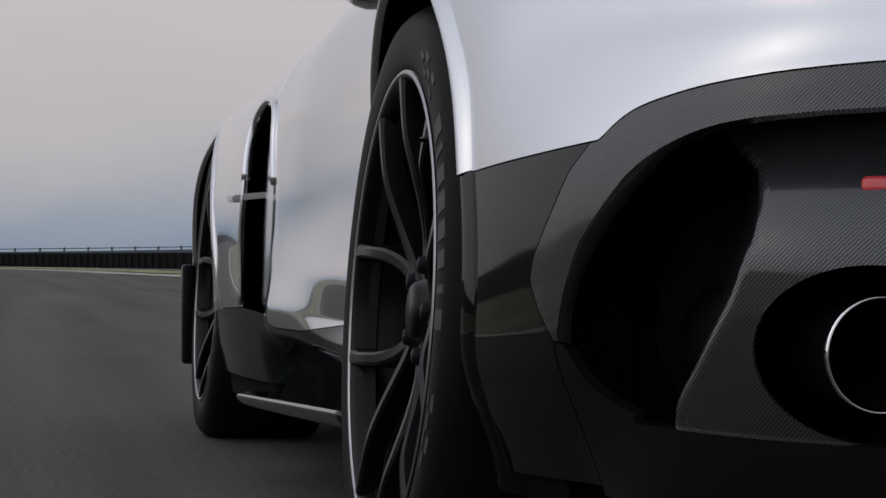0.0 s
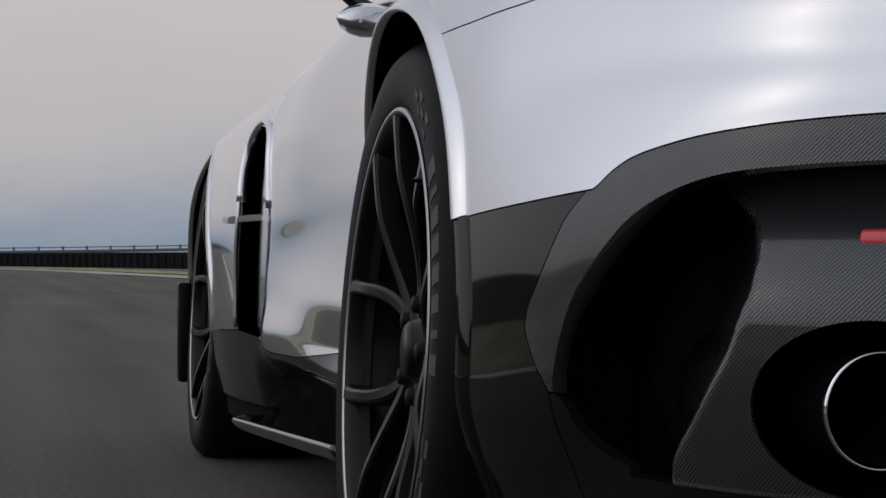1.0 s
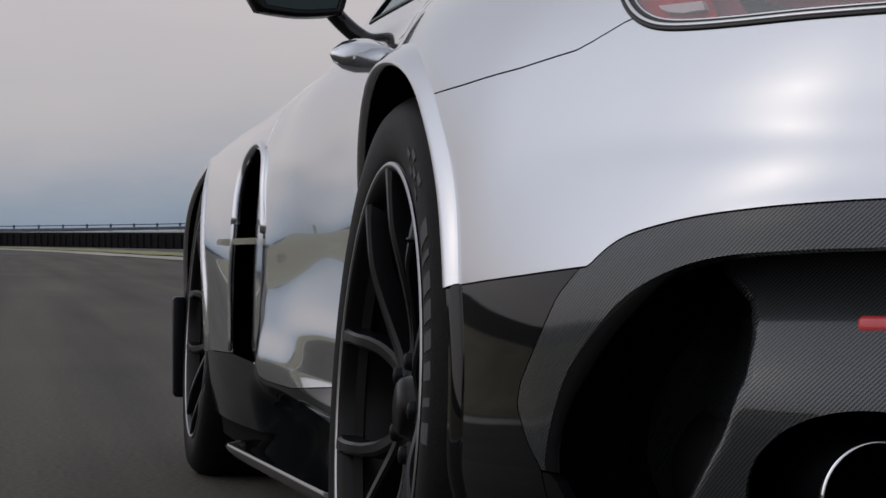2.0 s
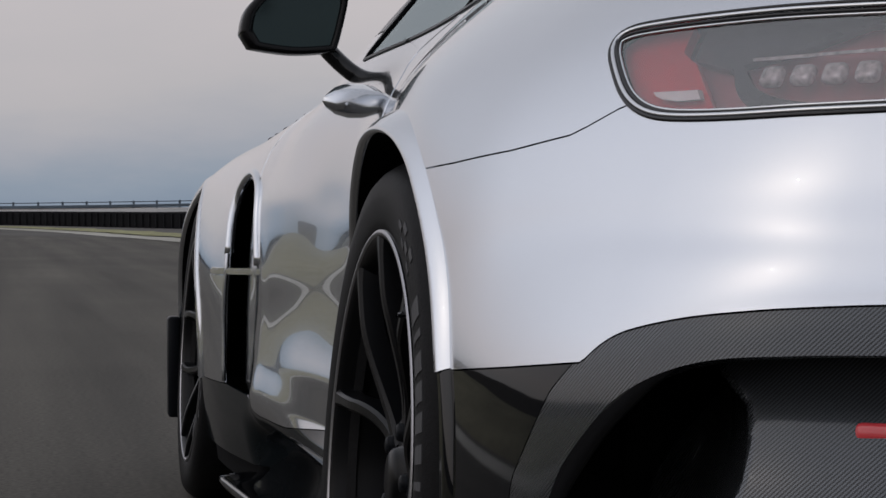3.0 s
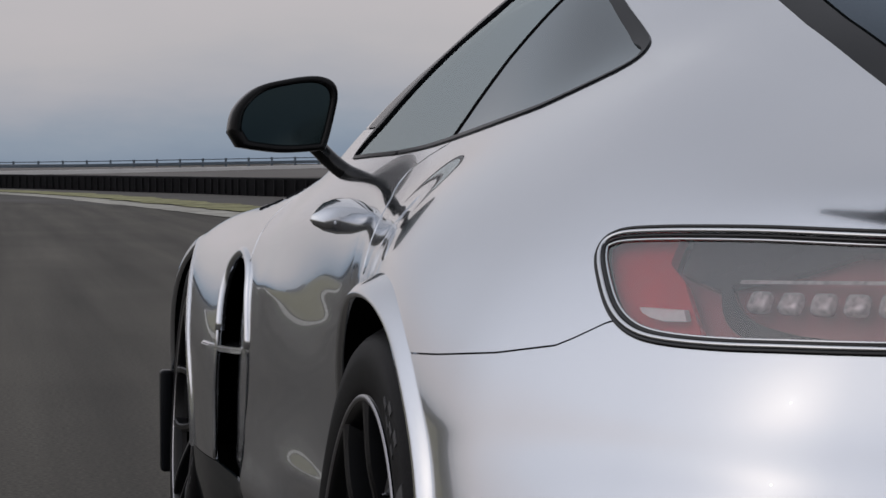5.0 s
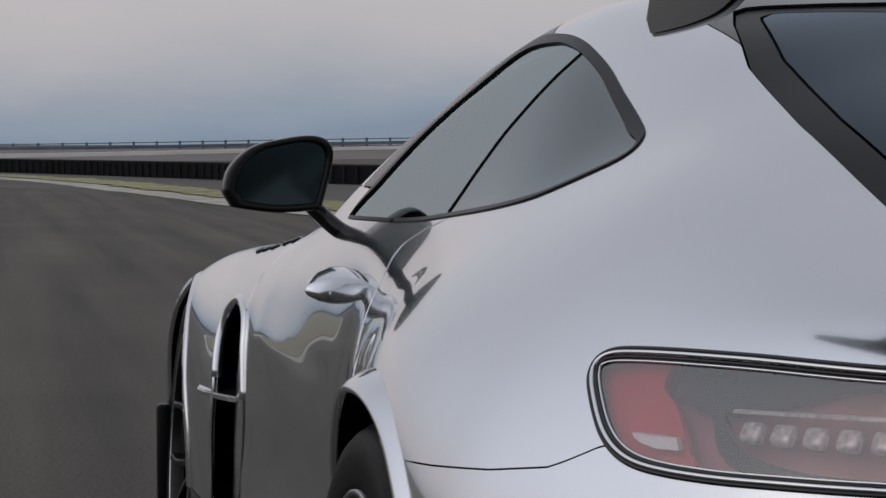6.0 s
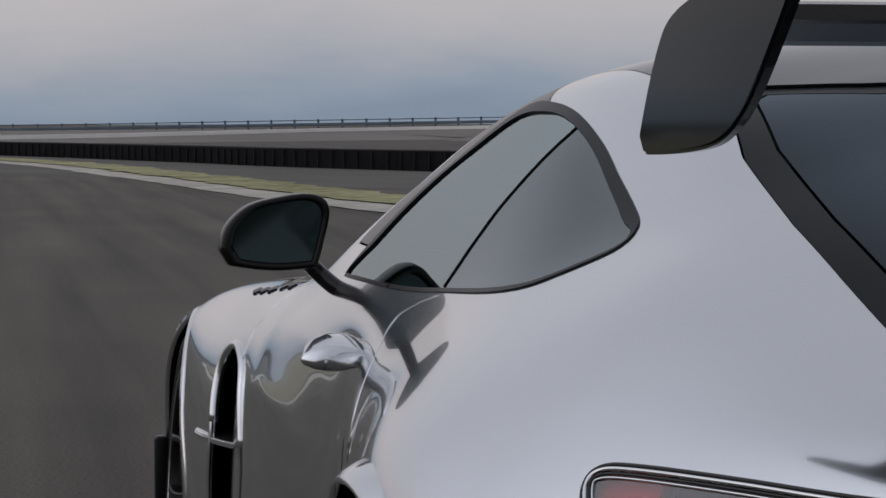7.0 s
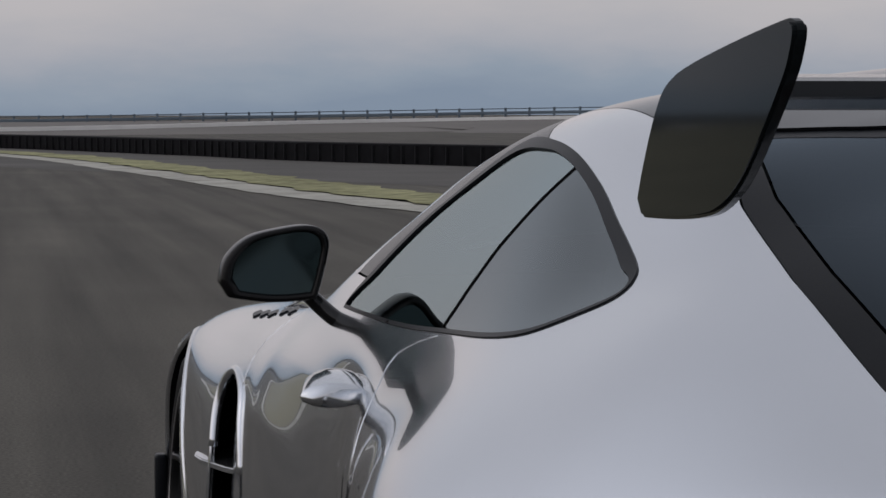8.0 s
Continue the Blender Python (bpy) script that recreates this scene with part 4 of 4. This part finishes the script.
# ---- rear lamps ----
ta, tf = form_rows()
ta, tf = cut(ta, tf, inside(ta[:, 3], ta[:, 2], TAIL) + .002)
for side in (1, -1):
    lamp = empty("rear_lamp")
    lamp.parent = car
    lamp["label"] = "red rear lamp with clear cover and bright rim"

    def flip(v):
        return Vector((2 * XC - v[0], v[1], v[2])) if side < 0 else Vector(v)

    def lamp_sheet(name, cond, out, mat, label="", thick=.0):
        aa, ff = cut(*sheet(ta, tf, out), cond)
        if side < 0:
            aa = aa.copy()
            aa[:, 0] = 2 * XC - aa[:, 0]
            ff = [q[::-1] for q in ff]
        return panel(name, aa, ff, mat, lamp, label, thick, both=False)[0]
    full = np.ones(len(ta))
    lamp_sheet("housing", full, -.034, LAMPDIM)
    RED = [(4.165, .745), (4.165, .83), (4.253, .83), (4.262, .800), (4.291, .787), (4.335, .75), (4.366, .72), (4.25, .715)]
    lamp_sheet("red_block", inside(ta[:, 3], ta[:, 2], RED), -.016, LAMPRED, "red reflector block", .01)
    lamp_sheet("dark_wedge", inside(ta[:, 3], ta[:, 2], [(4.268, .83), (4.278, .795), (4.33, .783), (4.42, .80), (4.47, .817), (4.8, .822), (4.8, .84)]), -.020, LAMPDARK, "", .008)
    lamp_sheet("curved_band", inside(ta[:, 3], ta[:, 2], spline([(4.345, .788), (4.375, .765), (4.42, .752), (4.50, .746), (4.70, .746), (4.70, .738), (4.50, .737), (4.40, .742), (4.36, .757), (4.335, .785)], 4)), -.020, LAMPDARK, "", .008)
    for nm, out, mat, shape in (("white_reflex", -.008, WHITEREFLEX, [(4.262, .7575), (4.319, .7575), (4.328, .7485), (4.300, .7475), (4.280, .750), (4.268, .7535)]), ("light_bar", -.014, CLEAR, [(4.362, .788), (4.50, .7905), (4.70, .792), (4.70, .789), (4.50, .7875), (4.362, .785)])):
        bm = bmesh.new()
        face = bm.faces.new([bm.verts.new(flip(on_body(uu, zz, out)[0])) for uu, zz in shape])
        ret = bmesh.ops.extrude_face_region(bm, geom=[face])
        bmesh.ops.translate(bm, vec=(.006 * side, .006, 0), verts=[v for v in ret["geom"] if isinstance(v, bmesh.types.BMVert)])
        bmesh.ops.recalc_face_normals(bm, faces=bm.faces)
        part(nm, bm, mat, lamp, smooth=False)
    for k in range(8):
        p, nrm = on_body(4.389 + .0335 * k, .7735, -.020)
        bm = block((.022, .020, .012), (0, 0, 0), .005, 3)
        q = nrm.to_track_quat("Z", "Y").to_matrix().to_4x4()
        bmesh.ops.transform(bm, matrix=Matrix.Translation(p) @ q, verts=bm.verts)
        if side < 0:
            for v in bm.verts:
                v.co.x = 2 * XC - v.co.x
            bmesh.ops.reverse_faces(bm, faces=bm.faces)
        part("lamp_optic", bm, CLEAR, lamp)
    cover = lamp_sheet("cover", full, -.003, LENS, "clear lamp cover")
    cover.visible_shadow = False
    for inset, out, rad, mat, nm in ((.0010, .0, .0022, GLOSS, "outer_seal"), (.0046, .0005, .0024, DARKCHROME, "bright_rim"), (.0080, -.001, .0018, GLOSS, "inner_seal"), (.0106, -.002, .0014, DARKCHROME, "inner_rim")):
        c0 = TAIL.mean(axis=0)
        pts = []
        nt = len(TAIL)
        for k in range(nt):
            d = TAIL[(k + 1) % nt] - TAIL[k - 1]
            nn = np.array((d[1], -d[0])) / (np.hypot(*d) + 1e-9)
            if nn @ (c0 - TAIL[k]) < 0 and abs(TAIL[k][0] - c0[0]) < .22:
                nn = -nn
            q = TAIL[k] + nn * inset
            pts.append(flip(on_body(q[0], q[1], out)[0]))
        part(nm, tube(pts, rad, 6, closed=True), mat, lamp)

# bevel inside the outlet's lip
inner_lip = spline([(4.393, .519), (4.366, .503), (4.341, .483), (4.313, .459), (4.283, .427), (4.261, .399), (4.244, .363), (4.241, .333)], 6)
outer_lip = spline(CREASE, 6)
for s in (1, -1):
    rows3 = []
    for p, q in zip(outer_lip, inner_lip):
        m3 = (p + q) / 2
        a3, b3, c3 = on_body(*p, -.0005)[0], on_body(*m3, -.0015)[0], on_body(*q, -.005)[0]
        rows3.append([(v.x if s > 0 else 2 * XC - v.x, v.y, v.z) for v in (a3, b3, c3, c3 + Vector((.012, .05, 0)))])
    bm = bmesh.new()
    rings = [[bm.verts.new(v) for v in r] for r in rows3]
    for p, q in zip(rings, rings[1:]):
        for i in range(3):
            bm.faces.new((p[i], p[i + 1], q[i + 1], q[i]))
    bmesh.ops.recalc_face_normals(bm, faces=bm.faces)
    part("outlet_bevel", bm, GLOSS, car, "gloss black bevel inside the outlet")

# ---- exhaust ----
for s in (1, -1):
    x = -.916 if s > 0 else 2 * XC + .916
    pipe = part("exhaust_pipe", lathe([(.02, .0440), (.0, .0462), (-.002, .0475), (.0, .0488), (.012, .0492), (.20, .0492)], 64), GLOSS, car, "round exhaust pipe with a bright rim")
    pipe.matrix_local = pose(x, -.80, .331, 0, 0, 90)
    ringo = part("pipe_rim", lathe([(.003, .0452), (-.002, .0468), (-.004, .0480), (-.001, .0493)], 64), CHROME, pipe)
    inner_p = part("pipe_bore", lathe([(.004, .0445), (.20, .0445), (.20, .0001)], 48), VOID, pipe)
    # recess wall coloured near-black for the shade inside it
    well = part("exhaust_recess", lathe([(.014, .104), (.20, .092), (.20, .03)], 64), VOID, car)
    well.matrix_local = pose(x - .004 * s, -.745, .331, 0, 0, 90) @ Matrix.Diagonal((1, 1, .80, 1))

# red reflector on the carbon panel
for s in (1, -1):
    bm = block((.090, .011, .0155), (0, 0, 0), .0052, 4)
    p, nrm = on_body(4.592, .4765, -.038)
    bmesh.ops.transform(bm, matrix=Matrix.Translation(p) @ nrm.to_track_quat("Y", "Z").to_matrix().to_4x4(), verts=bm.verts)
    if s < 0:
        for v in bm.verts:
            v.co.x = 2 * XC - v.co.x
        bmesh.ops.reverse_faces(bm, faces=bm.faces)
    part("reflector", bm, LAMPRED, car, "oval red reflector")

# ---- side vent ----
a, f = form_rows()
far = inside(a[:, 3], a[:, 2], VENT)
a, f = cut(a, f, np.where(a[:, 2] < .75, far + np.where(a[:, 3] < 1.9, .22, .002), -1.0))
a, f = cut(a, f, np.minimum(a[:, 2] - .14, np.minimum(.735 - a[:, 2], a[:, 3] - 1.58)))
e = np.clip((2.07 - a[:, 3]) / .20, 0, 1)
e2 = np.clip((1.89 - a[:, 3]) / .12, 0, 1)
b = a.copy()
b[:, 0] += .003 + .012 * e * e * (3 - 2 * e) + .09 * e2 * e2 * (3 - 2 * e2) + np.clip(.325 - a[:, 2], 0, .1) * .25 + np.clip(a[:, 2] - .66, 0, .1) * .4
front_part = 1.868 - b[:, 3]
panel("vent_scoop", *cut(b, f, np.minimum(-front_part, b[:, 2] - .30)), PAINT, thick=0)
# the vent's depth is painted near-black, as shade
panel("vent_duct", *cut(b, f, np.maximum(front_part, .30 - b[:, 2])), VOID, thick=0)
fin_pts = [(-1.172, 2.03), (-1.178, 1.985), (-1.172, 1.935), (-1.140, 1.82), (-1.115, 1.755), (-1.09, 1.76), (-1.05, 2.03)]
for s in (1, -1):
    bm = bmesh.new()
    lo = [bm.verts.new((x if s > 0 else 2 * XC - x, y, .520 + (x + 1.172) * .06)) for x, y in fin_pts]
    bm.faces.new(lo)
    ret = bmesh.ops.extrude_face_region(bm, geom=bm.faces[:])
    bmesh.ops.translate(bm, vec=(0, 0, .012), verts=[v for v in ret["geom"] if isinstance(v, bmesh.types.BMVert)])
    bmesh.ops.recalc_face_normals(bm, faces=bm.faces)
    bmesh.ops.bevel(bm, geom=bm.edges[:], offset=.0025, segments=2, affect="EDGES")
    part("vent_fin", bm, PAINT, car, smooth=False)
    strut = [on_body(1.925, zz, -.022)[0] for zz in (.525, .56, .60, .64, .67)]
    part("vent_blade", tube([(p.x if s > 0 else 2 * XC - p.x, p.y, p.z) for p in strut], .004, 6), PAINT, car)

    # raised moulding over the upper half of the vent
    pts = [on_body(uu, zz, -.003)[0] for uu, zz in spline([(1.772, .56), (1.757, .645), (1.772, .690), (1.825, .713), (1.90, .710), (1.972, .684), (2.008, .63), (2.03, .545)], 6)]
    part("vent_moulding", tube([(p.x if s > 0 else 2 * XC - p.x, p.y, p.z) for p in pts], .010, 10), PAINT, car)

    # bright trailing edge of the front wing
    pts = [on_body(uu, zz, .001)[0] for uu, zz in spline([(1.764, .315), (1.765, .43), (1.775, .54), (1.757, .645), (1.768, .685)], 6)]
    part("wing_edge", tube([(p.x if s > 0 else 2 * XC - p.x, p.y, p.z) for p in pts], .0045, 8), PAINT, car)

    # sill blade
    prof = [(-1.035, .13), (-1.05, .092), (-1.07, .062), (-1.10, .037), (-1.135, .018), (-1.165, .014), (-1.180, .024), (-1.190, .026), (-1.192, .018), (-1.182, .004), (-1.15, -.006), (-1.02, -.006)]
    bm = bmesh.new()
    rings = []
    for k in range(31):
        t = k / 30
        y = 1.80 - 1.42 * t
        zz = .125 + .058 * t
        pull = .07 * max(0, 1 - t / .08) ** 2
        rings.append([bm.verts.new(((x + pull * (x < -1.1)) if s > 0 else 2 * XC - (x + pull * (x < -1.1)), y, zz + d)) for x, d in prof])
    for p, q in zip(rings, rings[1:]):
        for i in range(len(prof)):
            bm.faces.new((p[i], p[(i + 1) % len(prof)], q[(i + 1) % len(prof)], q[i]))
    bm.faces.new(rings[0])
    bm.faces.new(rings[-1][::-1])
    bmesh.ops.recalc_face_normals(bm, faces=bm.faces)
    part("sill_blade", bm, GLOSS, car, "gloss black side sill blade")
    bm = block((.03, .05, .24), (-1.174 if s > 0 else 2 * XC + 1.174, 2.96, .27), .008)
    part("front_air_flap", bm, SATIN, car)

    # door handle: a tapered pull standing off the door
    bm = bmesh.new()
    rings = []
    for k in range(13):
        t = k / 12
        y = .70 + .15 * t
        out = .040 * (1 - t) ** .55 + .004
        hgt = .006 + .020 * math.sin(math.pi * min(1, .12 + .8 * t)) ** .8
        root, tip = on_body(3.665 - y, .80)[0].x + .010, -1.094 - out * 1.05
        cx, cz, deep = (root + tip) / 2, .800 + .008 * t, (root - tip) / 2
        rings.append([bm.verts.new((cx - deep * math.cos(q) if s > 0 else 2 * XC - cx + deep * math.cos(q), y, cz + hgt * math.sin(q))) for q in [2 * math.pi * i / 14 for i in range(14)]])
    for p, q in zip(rings, rings[1:]):
        for i in range(14):
            bm.faces.new((p[i], p[(i + 1) % 14], q[(i + 1) % 14], q[i]))
    bm.faces.new(rings[0])
    bm.faces.new(rings[-1][::-1])
    bmesh.ops.recalc_face_normals(bm, faces=bm.faces)
    part("door_handle", bm, PAINT, car, "silver pull handle")

    # ---- door mirror ----
    mir = empty("door_mirror")
    mir.parent = car
    mir["label"] = "black door mirror on a slim arm"
    outline = ring([(-1.206, .928), (-1.196, .967), (-1.16, 1.0), (-1.106, 1.014), (-1.065, 1.018), (-1.040, 1.010), (-1.031, .99), (-1.037, .954), (-1.050, .906), (-1.060, .8995), (-1.124, .896), (-1.192, .905), (-1.203, .912)], 5)
    mid = outline.mean(axis=0)

    def loop_at(bm, y, k, drop=0.0):
        return [bm.verts.new(((mid[0] + (x - mid[0]) * k) if s > 0 else 2 * XC - (mid[0] + (x - mid[0]) * k), y, mid[1] + (z - mid[1]) * k + drop)) for x, z in outline]
    bm = bmesh.new()
    loops = [loop_at(bm, yy, kk) for yy, kk in ((1.164, .80), (1.154, .825), (1.150, .88), (1.152, .97), (1.158, 1.0), (1.20, 1.0), (1.25, .92), (1.29, .74), (1.31, .45), (1.315, .1))]
    for p, q in zip(loops, loops[1:]):
        for i in range(len(p)):
            bm.faces.new((p[i], p[(i + 1) % len(p)], q[(i + 1) % len(p)], q[i]))
    bm.faces.new(loops[-1])
    bmesh.ops.recalc_face_normals(bm, faces=bm.faces)
    part("mirror_housing", bm, BEZEL, mir)
    bm = bmesh.new()
    bm.faces.new(loop_at(bm, 1.1605, .815))
    bmesh.ops.recalc_face_normals(bm, faces=bm.faces)
    part("mirror_glass", bm, MIRROR, mir, "mirror glass tinted dark in place of its dark reflection", smooth=False)
    arm = spline([(-1.062, 1.19, .907), (-1.040, 1.19, .885), (-1.018, 1.18, .866), (-.995, 1.17, .855)], 5)
    part("mirror_arm", tube([(x if s > 0 else 2 * XC - x, y, z) for x, y, z in arm], [.019] * len(arm), 10, .75), GLOSS, mir)

# ---- rear wing ----
wing = empty("rear_wing")
wing.parent = car
wing["label"] = "black rear wing with upright end plates"
PLATE = [(-.4325, 1.1225), (-.458, 1.165), (-.49, 1.205), (-.52, 1.227), (-.57, 1.240), (-.68, 1.256), (-.80, 1.270), (-.826, 1.270), (-.834, 1.262), (-.828, 1.245), (-.81, 1.222), (-.745, 1.165), (-.705, 1.138), (-.665, 1.122), (-.62, 1.114), (-.55, 1.109), (-.462, 1.1065), (-.446, 1.1075), (-.4365, 1.112)]
for s in (1, -1):
    bm = bmesh.new()
    pts = ring(PLATE, 4)
    lo = [bm.verts.new((-.979 + .012 * (-.43 - y) if s > 0 else 2 * XC + .979 - .012 * (-.43 - y), y, z)) for y, z in pts - np.array((0, .005))]
    bm.faces.new(lo)
    ret = bmesh.ops.extrude_face_region(bm, geom=bm.faces[:])
    bmesh.ops.translate(bm, vec=(.012 * s, 0, 0), verts=[v for v in ret["geom"] if isinstance(v, bmesh.types.BMVert)])
    bmesh.ops.recalc_face_normals(bm, faces=bm.faces)
    rims = [e for e in bm.edges if len(e.link_faces) == 2 and abs(e.link_faces[0].normal.dot(e.link_faces[1].normal)) < .3]
    bmesh.ops.bevel(bm, geom=rims, offset=.003, segments=2, affect="EDGES")
    ob = part("end_plate", bm, PLATEBLACK, wing, smooth=False)
    strut = spline([(XC - .30 * s, -.25, 1.0), (XC - .30 * s, -.40, 1.12), (XC - .30 * s, -.52, 1.24), (XC - .30 * s, -.62, 1.245)], 5)
    part("wing_strut", tube([tuple(p) for p in strut], .012, 8, 2.2), GLOSS, wing)
blade = [(-.50, 1.212), (-.52, 1.224), (-.60, 1.234), (-.70, 1.236), (-.78, 1.232), (-.795, 1.229), (-.795, 1.217), (-.78, 1.215), (-.70, 1.212), (-.60, 1.208), (-.52, 1.207)]
bm = bmesh.new()
rings = [[bm.verts.new((x, y, z - .009)) for y, z in blade] for x in (-.968, -.6, XC, 2 * XC + .6, 2 * XC + .968)]
for p, q in zip(rings, rings[1:]):
    for i in range(len(blade)):
        bm.faces.new((p[i], p[(i + 1) % len(blade)], q[(i + 1) % len(blade)], q[i]))
bm.faces.new(rings[0])
bm.faces.new(rings[-1][::-1])
bmesh.ops.recalc_face_normals(bm, faces=bm.faces)
part("wing_blade", bm, CARBON, wing, "carbon wing blade", smooth=False)

# louvres on the front wings
for s in (1, -1):
    for k in range(5):
        b0 = block((.085, .022, .006), (0, 0, 0), .003, 1)
        p0 = Vector((-1.035 + .008 * k, 2.16 - .085 * k, 0))
        k_best = int(np.argmin(np.hypot(FORM[:, :, 0] - p0.x, FORM[:, :, 1] - p0.y) + (FORM[:, :, 2] < .6)))
        i, j = divmod(k_best, FORM.shape[1])
        i, j = min(max(i, 1), FORM.shape[0] - 2), min(max(j, 1), FORM.shape[1] - 2)
        nn = Vector(np.cross(FORM[i + 1, j] - FORM[i - 1, j], FORM[i, j + 1] - FORM[i, j - 1])).normalized()
        m = Matrix.Translation(Vector(FORM[i, j])) @ nn.to_track_quat("Z", "Y").to_matrix().to_4x4()
        bmesh.ops.transform(b0, matrix=m, verts=b0.verts)
        if s < 0:
            for v in b0.verts:
                v.co.x = 2 * XC - v.co.x
            bmesh.ops.reverse_faces(b0, faces=b0.faces)
        part("wing_louvre", b0, SATIN, car, smooth=False)
